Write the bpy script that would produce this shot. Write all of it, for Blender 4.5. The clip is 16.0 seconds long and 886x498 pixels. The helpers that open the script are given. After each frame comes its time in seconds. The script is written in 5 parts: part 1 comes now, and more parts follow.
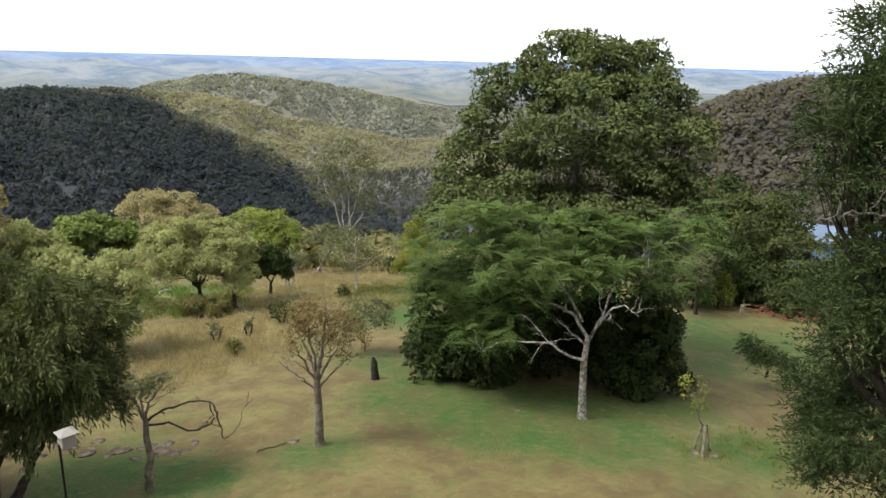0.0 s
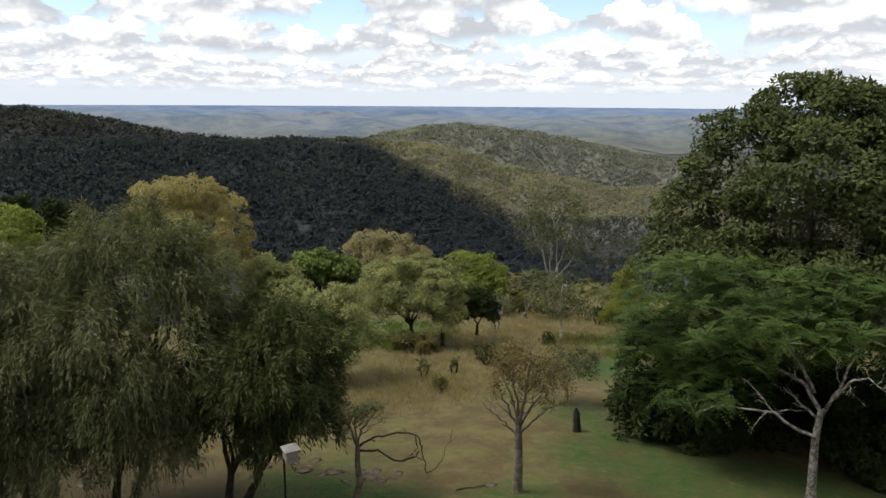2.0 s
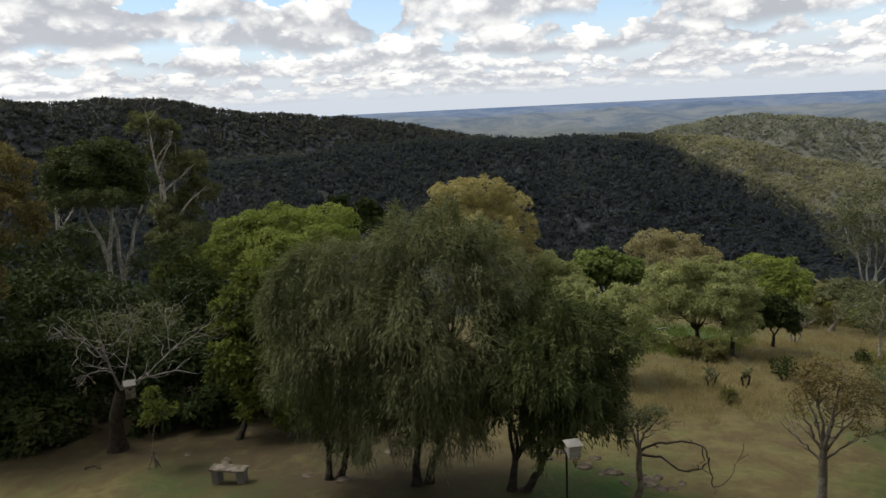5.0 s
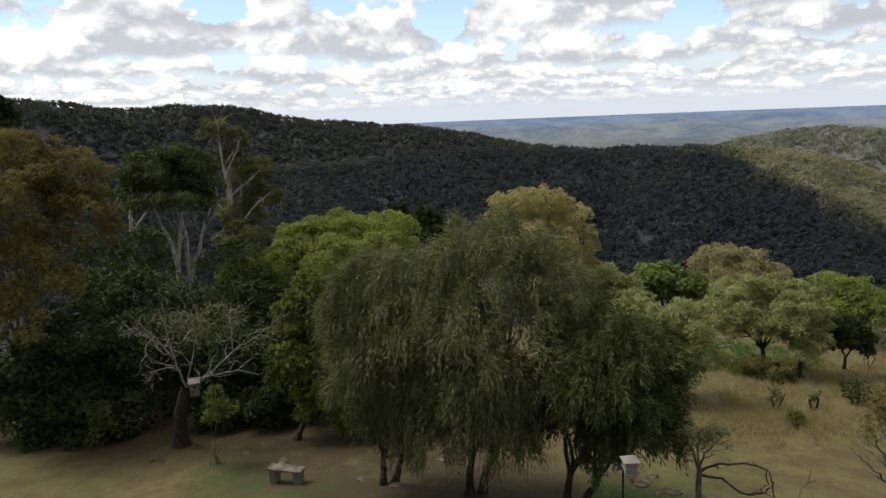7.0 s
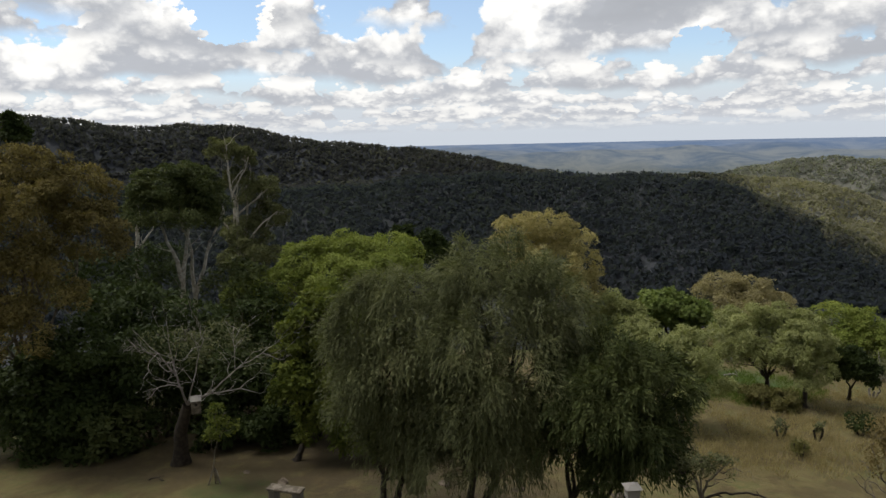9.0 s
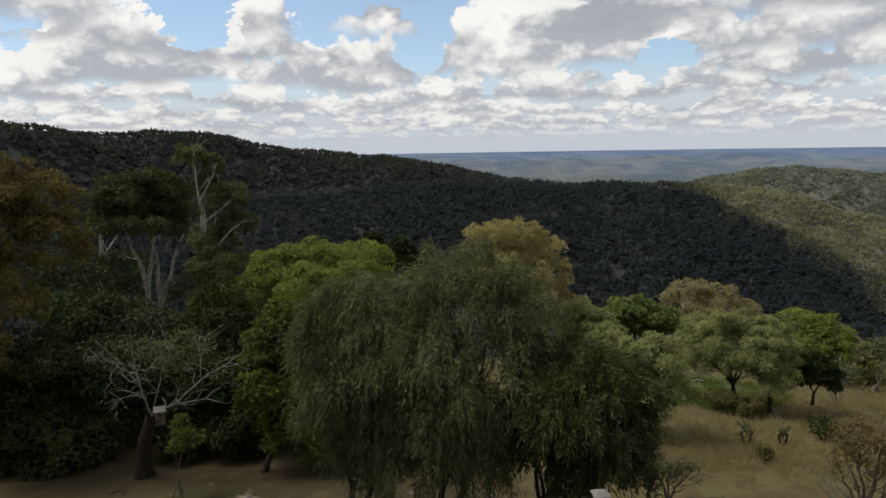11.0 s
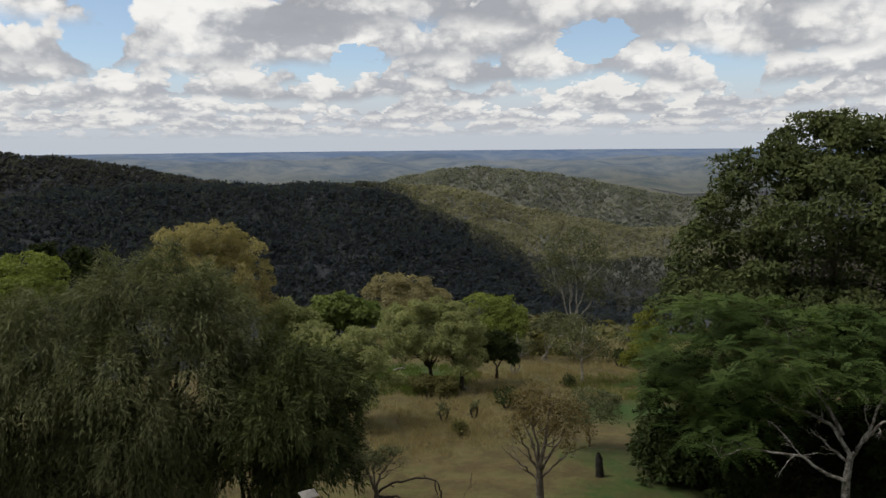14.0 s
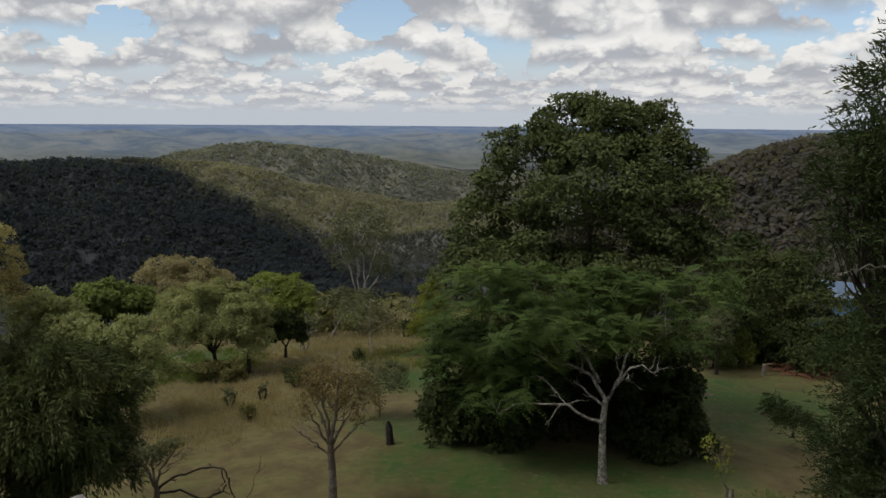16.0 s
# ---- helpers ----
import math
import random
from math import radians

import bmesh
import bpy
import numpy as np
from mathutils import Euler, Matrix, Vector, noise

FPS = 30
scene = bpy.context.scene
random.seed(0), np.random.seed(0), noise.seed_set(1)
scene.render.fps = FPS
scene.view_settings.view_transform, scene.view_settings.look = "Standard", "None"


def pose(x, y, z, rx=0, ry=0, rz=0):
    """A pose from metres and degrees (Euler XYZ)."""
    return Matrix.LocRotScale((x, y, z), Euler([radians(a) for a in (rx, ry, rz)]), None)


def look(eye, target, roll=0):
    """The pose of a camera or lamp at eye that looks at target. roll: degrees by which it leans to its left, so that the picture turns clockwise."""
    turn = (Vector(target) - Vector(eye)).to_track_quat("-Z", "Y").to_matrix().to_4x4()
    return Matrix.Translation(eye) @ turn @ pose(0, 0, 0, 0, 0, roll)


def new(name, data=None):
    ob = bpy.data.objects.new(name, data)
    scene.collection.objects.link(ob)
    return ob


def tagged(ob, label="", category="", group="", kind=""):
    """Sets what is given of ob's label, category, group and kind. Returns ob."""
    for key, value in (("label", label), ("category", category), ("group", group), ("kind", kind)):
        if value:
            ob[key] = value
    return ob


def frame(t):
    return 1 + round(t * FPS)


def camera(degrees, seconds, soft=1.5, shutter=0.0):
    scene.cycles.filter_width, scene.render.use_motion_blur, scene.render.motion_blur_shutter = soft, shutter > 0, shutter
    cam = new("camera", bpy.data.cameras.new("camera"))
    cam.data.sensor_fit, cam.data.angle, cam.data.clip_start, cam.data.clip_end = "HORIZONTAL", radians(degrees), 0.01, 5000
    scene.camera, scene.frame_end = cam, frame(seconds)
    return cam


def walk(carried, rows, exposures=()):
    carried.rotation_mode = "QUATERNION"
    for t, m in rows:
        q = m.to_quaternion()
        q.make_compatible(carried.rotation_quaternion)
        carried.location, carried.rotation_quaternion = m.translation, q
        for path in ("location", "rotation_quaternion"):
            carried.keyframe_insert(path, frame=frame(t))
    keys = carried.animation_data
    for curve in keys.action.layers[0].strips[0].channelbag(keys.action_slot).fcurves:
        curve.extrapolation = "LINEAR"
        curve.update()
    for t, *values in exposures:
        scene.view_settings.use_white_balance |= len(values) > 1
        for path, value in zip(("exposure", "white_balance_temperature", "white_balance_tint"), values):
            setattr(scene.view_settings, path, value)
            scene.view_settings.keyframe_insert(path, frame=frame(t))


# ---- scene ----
cam = camera(64.0, 16.0, soft=1.5)
EYE = 10.0  # the first eye's height over the lawn's datum
# seconds, shift of the eye (x, y, z), heading to the left, pitch, roll in degrees
ROWS = [
    (0.0, 0.000, 0.000, 0.000, 0.00, -15.45, 1.56),
    (0.5, -0.020, 0.012, -0.007, 2.05, -15.34, 1.51),
    (1.0, -0.038, -0.026, 0.007, 7.64, -13.69, 1.05),
    (1.5, -0.071, 0.006, -0.015, 12.92, -12.36, 0.95),
    (2.0, -0.077, -0.023, -0.018, 17.08, -11.95, 0.39),
    (2.5, -0.083, -0.056, -0.002, 20.08, -11.62, -0.43),
    (3.0, -0.101, -0.066, 0.023, 24.42, -10.99, -1.49),
    (3.5, -0.097, -0.135, 0.040, 28.06, -10.80, -1.37),
    (4.0, -0.092, -0.232, 0.062, 32.25, -10.89, -1.30),
    (4.5, -0.065, -0.306, 0.100, 35.55, -11.15, -1.90),
    (5.0, -0.078, -0.343, 0.104, 39.86, -11.65, -2.84),
    (7.5, -0.061, -0.430, 0.154, 44.88, -10.54, -2.17),
    (8.0, -0.043, -0.471, 0.179, 45.07, -9.88, -1.77),
    (8.5, -0.035, -0.486, 0.159, 44.76, -8.83, -1.32),
    (9.0, -0.033, -0.463, 0.120, 44.85, -8.89, -1.31),
    (11.5, -0.036, -0.316, 0.086, 40.34, -7.94, -0.75),
    (12.0, -0.011, -0.224, 0.065, 35.81, -8.07, -0.67),
    (12.5, -0.009, -0.183, 0.038, 31.66, -8.00, -1.12),
    (13.0, -0.014, -0.124, -0.001, 27.19, -8.01, -0.95),
    (13.5, -0.038, -0.097, -0.001, 22.59, -8.36, -0.35),
    (14.0, -0.010, -0.075, -0.006, 18.66, -8.50, -0.52),
    (14.5, -0.022, -0.023, -0.006, 15.17, -8.33, -0.31),
    (15.0, 0.023, 0.008, -0.037, 10.52, -8.30, 0.40),
    (15.5, 0.053, -0.004, -0.033, 5.70, -9.10, 0.54),
    (16.0, 0.053, -0.020, -0.043, 1.37, -10.41, 0.47),
]


def held(x, y, z, yaw, pitch, roll):
    return pose(x, y, EYE + z, 0, 0, yaw) @ pose(0, 0, 0, 90 + pitch) @ pose(0, 0, 0, 0, 0, roll)


EXPOSURES = [(0.0, 1.0), (1.0, 0.75), (2.0, 0.06), (3.0, -0.16), (5.0, -0.2), (7.5, -0.05), (8.0, -0.08), (9.0, -0.3), (12.5, -0.52), (16, -0.60)]
walk(cam, [(t, held(x, y, z, yaw, pitch, roll)) for t, x, y, z, yaw, pitch, roll in ROWS], EXPOSURES)


# ---- node helpers ----
def material(name):
    m = bpy.data.materials.new(name)
    m.use_nodes = True
    m.node_tree.nodes.clear()
    return m, m.node_tree


def node(tree, kind, **values):
    n = tree.nodes.new(kind)
    for key, value in values.items():
        if key in n.inputs:
            n.inputs[key].default_value = value
    return n


def link(tree, a, b):
    tree.links.new(a, b)


def math_node(tree, op, a, b=None, c=None, clamp=False):
    n = tree.nodes.new("ShaderNodeMath")
    n.operation, n.use_clamp = op, clamp
    for slot, v in zip(n.inputs, (a, b, c)):
        if v is None:
            continue
        if isinstance(v, (int, float)):
            slot.default_value = v
        else:
            link(tree, v, slot)
    return n.outputs[0]


def vec_node(tree, op, a, b=None):
    n = tree.nodes.new("ShaderNodeVectorMath")
    n.operation = op
    for slot, v in zip(n.inputs, (a, b)):
        if v is None:
            continue
        if isinstance(v, (tuple, list)):
            slot.default_value = v
        else:
            link(tree, v, slot)
    return n.outputs["Value"] if op in ("DISTANCE", "LENGTH", "DOT_PRODUCT") else n.outputs["Vector"]


def noise_node(tree, vector, scale, detail=4.0, rough=0.55, distort=0.0):
    n = node(tree, "ShaderNodeTexNoise", Scale=scale, Detail=detail, Roughness=rough, Distortion=distort)
    if vector is not None:
        link(tree, vector, n.inputs["Vector"])
    return n.outputs["Fac"]


def step_node(tree, v, a, b, lo=0.0, hi=1.0):
    n = tree.nodes.new("ShaderNodeMapRange")
    n.interpolation_type = "SMOOTHSTEP"
    link(tree, v, n.inputs["Value"])
    for key, value in (("From Min", a), ("From Max", b), ("To Min", lo), ("To Max", hi)):
        n.inputs[key].default_value = value
    return n.outputs["Result"]


def mix_node(tree, fac, a, b, kind="MIX"):
    n = tree.nodes.new("ShaderNodeMix")
    n.data_type, n.blend_type = "RGBA", kind
    for slot, v in ((n.inputs[0], fac), (n.inputs[6], a), (n.inputs[7], b)):
        if isinstance(v, (int, float)):
            slot.default_value = v
        elif isinstance(v, (tuple, list)):
            slot.default_value = (*v[:3], 1)
        else:
            link(tree, v, slot)
    return n.outputs[2]


# ---- sky and sun ----
SUN_AZ, SUN_EL = 112.0, 58.0  # degrees to the left of the first view, and up
sun = new("sun", bpy.data.lights.new("sun", "SUN"))
sun.data.energy, sun.data.angle, sun.data.color = 3.0, radians(26), (1.0, 0.95, 0.86)
sun.matrix_world = look((-math.sin(radians(SUN_AZ)) * 100, math.cos(radians(SUN_AZ)) * 100, 100 * math.tan(radians(SUN_EL))), (0, 0, 0))


def make_world():
    w = bpy.data.worlds.new("cloudy_sky")
    scene.world = w
    w.use_nodes = True
    t = w.node_tree
    t.nodes.clear()
    out = t.nodes.new("ShaderNodeOutputWorld")
    sky = t.nodes.new("ShaderNodeTexSky")
    sky.sky_type, sky.sun_disc = "NISHITA", False
    sky.sun_elevation, sky.sun_rotation = radians(SUN_EL), radians(-SUN_AZ)
    sky.altitude, sky.dust_density, sky.ozone_density = 600, 0.0, 4.0
    way = t.nodes.new("ShaderNodeTexCoord").outputs["Generated"]
    sep = t.nodes.new("ShaderNodeSeparateXYZ")
    link(t, way, sep.inputs[0])
    high = math_node(t, "MAXIMUM", sep.outputs[2], 0.0)
    level = vec_node(t, "MULTIPLY", way, (1.0, 1.0, 0.0))
    level = vec_node(t, "NORMALIZE", level)
    flat = math_node(t, "SQRT", math_node(t, "SUBTRACT", 1.0, math_node(t, "MULTIPLY", sep.outputs[2], sep.outputs[2])))
    rise = math_node(t, "DIVIDE", high, math_node(t, "MAXIMUM", flat, 0.02))
    lift = t.nodes.new("ShaderNodeCombineXYZ")
    link(t, rise, lift.inputs[2])
    spot = vec_node(t, "ADD", level, lift.outputs[0])
    # clear air: pale towards the horizon
    tone = mix_node(t, 1.0, sky.outputs[0], (0.19, 0.185, 0.18), "MULTIPLY")
    tone = mix_node(t, 0.25, tone, (0.85, 0.93, 1.0))
    tone = mix_node(t, step_node(t, rise, 0.12, 0.03), tone, (0.80, 0.86, 0.93))

    def near(az, up, tall, inner, outer):
        """How near the sky's direction is to a heading and a rise; tall: how much flatter than wide."""
        a = radians(az)
        gap = vec_node(t, "SUBTRACT", frayed, (-math.sin(a), math.cos(a), up))
        gap = vec_node(t, "MULTIPLY", gap, (1.0, 1.0, tall))
        return step_node(t, vec_node(t, "LENGTH", gap), outer, inner)

    fray = t.nodes.new("ShaderNodeTexNoise")
    fray.inputs["Scale"].default_value, fray.inputs["Detail"].default_value, fray.inputs["Roughness"].default_value = 16.0, 5.0, 0.6
    link(t, vec_node(t, "MULTIPLY", spot, (1.0, 1.0, 2.0)), fray.inputs["Vector"])
    frayed = vec_node(t, "ADD", spot, vec_node(t, "MULTIPLY", vec_node(t, "SUBTRACT", fray.outputs["Color"], (0.5, 0.5, 0.5)), (0.16, 0.16, 0.07)))
    # breaks in the cloud, and a heavy cloud over the middle of the view
    clear = None
    for az, up, tall, inner, outer in ((25.5, 0.112, 2.4, 0.0, 0.058), (7.0, 0.138, 1.2, 0.0, 0.062), (60.5, 0.165, 1.6, 0.0, 0.085), (-20.0, 0.2, 1.5, 0.0, 0.08)):
        g = near(az, up, tall, inner, outer)
        clear = g if clear is None else math_node(t, "MAXIMUM", clear, g)
    heavy = math_node(t, "MAXIMUM", near(29.0, 0.158, 5.5, 0.06, 0.19), near(47.0, 0.19, 5.0, 0.03, 0.15))
    tint = math_node(t, "ADD", 0.84, math_node(t, "MULTIPLY", noise_node(t, vec_node(t, "MULTIPLY", spot, (1.0, 1.0, 2.6)), 7.0, 4.0, 0.6), 0.34))

    def row(tone, base, tall, size, fill, seed, bright, dim, squash):
        """One row of heaped clouds with level grey bases at the height base, and billowing white tops."""
        p = vec_node(t, "ADD", spot, (seed * 3.1, seed * 1.7, 0.0))
        wide = noise_node(t, vec_node(t, "MULTIPLY", p, (1.0, 1.0, 0.25)), size * 0.33, 3.0, 0.55)
        wobble = noise_node(t, vec_node(t, "MULTIPLY", p, (1.0, 1.0, 0.0)), size * 0.28, 2.0, 0.5)
        ragged = noise_node(t, vec_node(t, "MULTIPLY", p, (1.0, 1.0, 2.0)), size * 2.2, 5.0, 0.6)
        v = math_node(t, "SUBTRACT", math_node(t, "SUBTRACT", rise, base), math_node(t, "MULTIPLY", math_node(t, "SUBTRACT", wobble, 0.5), 1.1 * tall))
        v = math_node(t, "ADD", math_node(t, "DIVIDE", v, tall), math_node(t, "MULTIPLY", math_node(t, "SUBTRACT", ragged, 0.5), 0.18))
        q = vec_node(t, "MULTIPLY", p, (1.0, 1.0, squash))
        bent = t.nodes.new("ShaderNodeTexNoise")
        bent.inputs["Scale"].default_value, bent.inputs["Detail"].default_value = size * 1.5, 6.0
        bent.inputs["Roughness"].default_value = 0.62
        link(t, q, bent.inputs["Vector"])
        k = 0.75 / size
        q = vec_node(t, "ADD", q, vec_node(t, "MULTIPLY", vec_node(t, "SUBTRACT", bent.outputs["Color"], (0.5, 0.5, 0.5)), (k, k, k)))
        puff = None
        for scale, weight in ((0.75, 0.56), (1.9, 0.32), (4.6, 0.21)):
            cell = t.nodes.new("ShaderNodeTexVoronoi")
            cell.feature = "SMOOTH_F1"
            cell.inputs["Scale"].default_value, cell.inputs["Smoothness"].default_value = size * scale, 0.3
            link(t, q, cell.inputs["Vector"])
            w = math_node(t, "MULTIPLY", math_node(t, "SUBTRACT", 0.75, cell.outputs["Distance"]), weight)
            puff = w if puff is None else math_node(t, "ADD", puff, w)
        top = math_node(t, "ADD", math_node(t, "MULTIPLY", math_node(t, "SUBTRACT", wide, 0.5), 5.6), math_node(t, "ADD", math_node(t, "MULTIPLY", puff, 1.5), fill))
        top = math_node(t, "SUBTRACT", top, math_node(t, "MULTIPLY", clear, 2.2))
        over = step_node(t, math_node(t, "SUBTRACT", top, v), -0.02, 0.13)
        foot = step_node(t, v, -0.10, 0.16)
        cover = math_node(t, "MULTIPLY", over, foot)
        sun_side = math_node(t, "ADD", math_node(t, "MULTIPLY", v, 0.95), math_node(t, "MULTIPLY", math_node(t, "SUBTRACT", puff, 0.42), 1.9))
        sun_side = math_node(t, "ADD", sun_side, math_node(t, "MULTIPLY", math_node(t, "SUBTRACT", ragged, 0.5), 0.5))
        sun_side = math_node(t, "SUBTRACT", sun_side, math_node(t, "MULTIPLY", heavy, 0.5))
        shade = step_node(t, sun_side, -0.35, 0.42)
        body = mix_node(t, shade, tuple(dim * bright * c for c in (0.97, 1.01, 1.09)), tuple(bright * c for c in (1.25, 1.235, 1.20)))
        body = mix_node(t, 1.0, body, tint, "MULTIPLY")
        return mix_node(t, cover, tone, body)

    for base, tall, size, fill, seed, bright, dim, squash in ((0.008, 0.016, 44.0, 0.40, 1, 0.88, 0.80, 3.0), (0.017, 0.020, 38.0, 0.40, 2, 0.92, 0.76, 2.8), (0.027, 0.025, 32.0, 0.38, 3, 0.96, 0.72, 2.5), (0.040, 0.034, 26.0, 0.36, 4, 0.98, 0.68, 2.2),
                                                              (0.057, 0.046, 21.0, 0.28, 5, 1.0, 0.64, 1.8), (0.079, 0.064, 16.5, 0.34, 6, 1.02, 0.62, 1.5), (0.110, 0.088, 12.5, 0.42, 7, 1.03, 0.60, 1.3), (0.150, 0.120, 10.0, 0.40, 8, 1.03, 0.57, 1.2),
                                                              (0.205, 0.145, 8.0, 0.25, 9, 1.0, 0.55, 1.2), (0.270, 0.170, 6.5, 0.05, 10, 0.95, 0.50, 1.2)):
        tone = row(tone, base, tall, size, fill, seed, bright, dim, squash)
    tone = mix_node(t, step_node(t, rise, 0.030, 0.0), tone, (0.76, 0.82, 0.90))
    # a heavy bank of cloud stands overhead and keeps the garden in shade
    tone = mix_node(t, step_node(t, high, 0.27, 0.55), tone, (0.60, 0.585, 0.56))
    cloud = node(t, "ShaderNodeBackground", Strength=1.0)
    link(t, tone, cloud.inputs[0])
    link(t, cloud.outputs[0], out.inputs[0])


make_world()


# ---- materials ----
def surface(tree, colour, rough=0.85, bump=None, strength=0.3, distance=0.02, metal=0.0, gloss=0.4):
    p = node(tree, "ShaderNodeBsdfPrincipled", Roughness=rough, Metallic=metal, **{"Specular IOR Level": gloss})
    if isinstance(colour, (tuple, list)):
        p.inputs["Base Color"].default_value = (*colour[:3], 1)
    else:
        link(tree, colour, p.inputs["Base Color"])
    if bump is not None:
        b = node(tree, "ShaderNodeBump", Strength=strength, Distance=distance)
        link(tree, bump, b.inputs["Height"])
        link(tree, b.outputs[0], p.inputs["Normal"])
    return p


def finish(m, tree, shader):
    out = tree.nodes.new("ShaderNodeOutputMaterial")
    link(tree, shader, out.inputs[0])
    return m


def place(tree):
    return tree.nodes.new("ShaderNodeTexCoord").outputs["Object"]


def leaf_material(name, dark, light, through_light=0.25, patch=0.6, rough=0.6, gloss=0.1, single=0.55):
    """Leaves: each differs a little from the next, and whole sprays differ too."""
    m, t = material(name)
    geo = t.nodes.new("ShaderNodeNewGeometry")
    p = place(t)
    clump = step_node(t, noise_node(t, p, patch, 3.0), 0.32, 0.68)
    fac = math_node(t, "ADD", math_node(t, "MULTIPLY", geo.outputs["Random Per Island"], single), math_node(t, "MULTIPLY", clump, 1.0 - single))
    col = mix_node(t, fac, dark, light)
    body = surface(t, col, rough, gloss=gloss)
    thin = t.nodes.new("ShaderNodeBsdfTranslucent")
    link(t, mix_node(t, 1.0, col, (1.25, 1.3, 0.7), "MULTIPLY"), thin.inputs[0])
    both = node(t, "ShaderNodeMixShader")
    both.inputs[0].default_value = through_light
    link(t, body.outputs[0], both.inputs[1])
    link(t, thin.outputs[0], both.inputs[2])
    return finish(m, t, both.outputs[0])


def bark_material(name, dark, light, scale=6.0, blotch=2.0):
    m, t = material(name)
    p = place(t)
    s = vec_node(t, "MULTIPLY", p, (1.0, 1.0, 0.35))
    grain = noise_node(t, s, scale * 3, 6.0, 0.65)
    patch = step_node(t, noise_node(t, p, blotch * 3, 4.0, 0.6), 0.42, 0.6)
    col = mix_node(t, patch, dark, light)
    col = mix_node(t, math_node(t, "MULTIPLY", grain, 0.6), col, tuple(0.45 * c for c in dark))
    return finish(m, t, surface(t, col, 0.9, grain, 0.7, 0.03).outputs[0])


def plain_material(name, colour, rough=0.7, vary=0.25, scale=14.0, metal=0.0):
    m, t = material(name)
    p = place(t)
    n = noise_node(t, p, scale, 6.0, 0.65)
    col = mix_node(t, n, tuple(c * (1 - vary) for c in colour), tuple(min(1, c * (1 + vary)) for c in colour))
    return finish(m, t, surface(t, col, rough, n, 0.3, 0.01, metal).outputs[0])


def ground_material():
    """Mown lawn with green and parched stretches, rough straw-coloured slope, and further off a forest floor whose
    colour holds shade and haze.
    """
    m, t = material("lawn")
    p = place(t)
    fine = noise_node(t, p, 16.0, 8.0, 0.75)
    tuft = noise_node(t, p, 4.5, 5.0, 0.7, 0.3)
    mid = noise_node(t, p, 0.9, 5.0, 0.6, 0.4)
    wide = noise_node(t, p, 0.22, 3.0, 0.5)
    flat = vec_node(t, "MULTIPLY", p, (1.0, 1.0, 0.0))
    green = None
    for (x, y), inner, outer in (((-0.62, 19.28), 0.8, 3.2), ((1.27, 16.94), 0.6, 3.0), ((3.51, 16.81), 0.4, 2.4), ((-1.55, 22.82), 0.6, 2.6), ((-7.98, 13.81), 0.8, 2.4), ((-5.48, 13.92), 0.4, 1.8), ((-2.91, 15.08), 0.2, 1.8), ((12.64, 29.00), 2.0, 7.0),
                                 ((-1.68, 30.09), 1.0, 4.0), ((9.60, 24.05), 0.6, 3.0), ((-13.97, 35.04), 1.5, 5.0), ((-9.87, 11.90), 0.6, 3.0), ((-14.29, 12.98), 0.5, 2.5), ((3.50, 17.63), 1.5, 4.5), ((1.71, 18.75), 1.0, 3.6), ((6.86, 19.35), 0.5, 2.5), ((8.13, 16.34), 0.4, 2.2), ((-17.63, 8.90), 0.6, 2.6), ((-14.74, 9.49), 0.5, 2.0)):
        g = step_node(t, vec_node(t, "DISTANCE", flat, (x, y, 0.0)), outer, inner)
        green = g if green is None else math_node(t, "MAXIMUM", green, g)
    green = math_node(t, "ADD", math_node(t, "MULTIPLY", green, 0.78), math_node(t, "MULTIPLY", math_node(t, "SUBTRACT", mid, 0.42), 1.4))
    green = math_node(t, "ADD", green, math_node(t, "MULTIPLY", math_node(t, "SUBTRACT", noise_node(t, p, 2.3, 6.0, 0.7, 0.5), 0.52), 1.5))
    green = math_node(t, "ADD", green, math_node(t, "MULTIPLY", math_node(t, "SUBTRACT", wide, 0.56), 1.3), clamp=True)
    dry = mix_node(t, step_node(t, mid, 0.35, 0.65), (0.092, 0.070, 0.027), (0.160, 0.132, 0.052))
    lush = mix_node(t, step_node(t, fine, 0.35, 0.7), (0.017, 0.058, 0.007), (0.052, 0.112, 0.015))
    col = mix_node(t, green, dry, lush)
    bare = step_node(t, noise_node(t, p, 0.55, 6.0, 0.7), 0.60, 0.70)
    col = mix_node(t, math_node(t, "MULTIPLY", bare, 0.6), col, (0.115, 0.072, 0.040))
    col = mix_node(t, step_node(t, fine, 0.52, 0.78, 0.0, 0.6), col, (0.045, 0.042, 0.02))
    col = mix_node(t, step_node(t, tuft, 0.50, 0.72, 0.0, 0.55), col, (0.05, 0.06, 0.018))
    col = mix_node(t, step_node(t, tuft, 0.46, 0.30, 0.0, 0.40), col, (0.19, 0.15, 0.075))
    # leaf litter under the trees, its colour darkened for the shade they cast
    litter = None
    for x, y, inner, outer in ((-12.5, 11.5, 2.0, 5.5), (-18.0, 13.5, 3.0, 7.0), (-25.0, 11.5, 4.0, 7.0)):
        g = step_node(t, vec_node(t, "DISTANCE", flat, (x, y, 0.0)), outer, inner)
        litter = g if litter is None else math_node(t, "MAXIMUM", litter, g)
    litter = math_node(t, "MULTIPLY", litter, step_node(t, noise_node(t, p, 1.6, 6.0, 0.7), 0.30, 0.55, 0.35, 0.95))
    col = mix_node(t, litter, col, mix_node(t, fine, (0.030, 0.022, 0.010), (0.080, 0.058, 0.026)))
    parched = step_node(t, vec_node(t, "DISTANCE", flat, (9.0, 21.0, 0.0)), 5.0, 1.5)
    parched = math_node(t, "MULTIPLY", parched, step_node(t, mid, 0.35, 0.6))
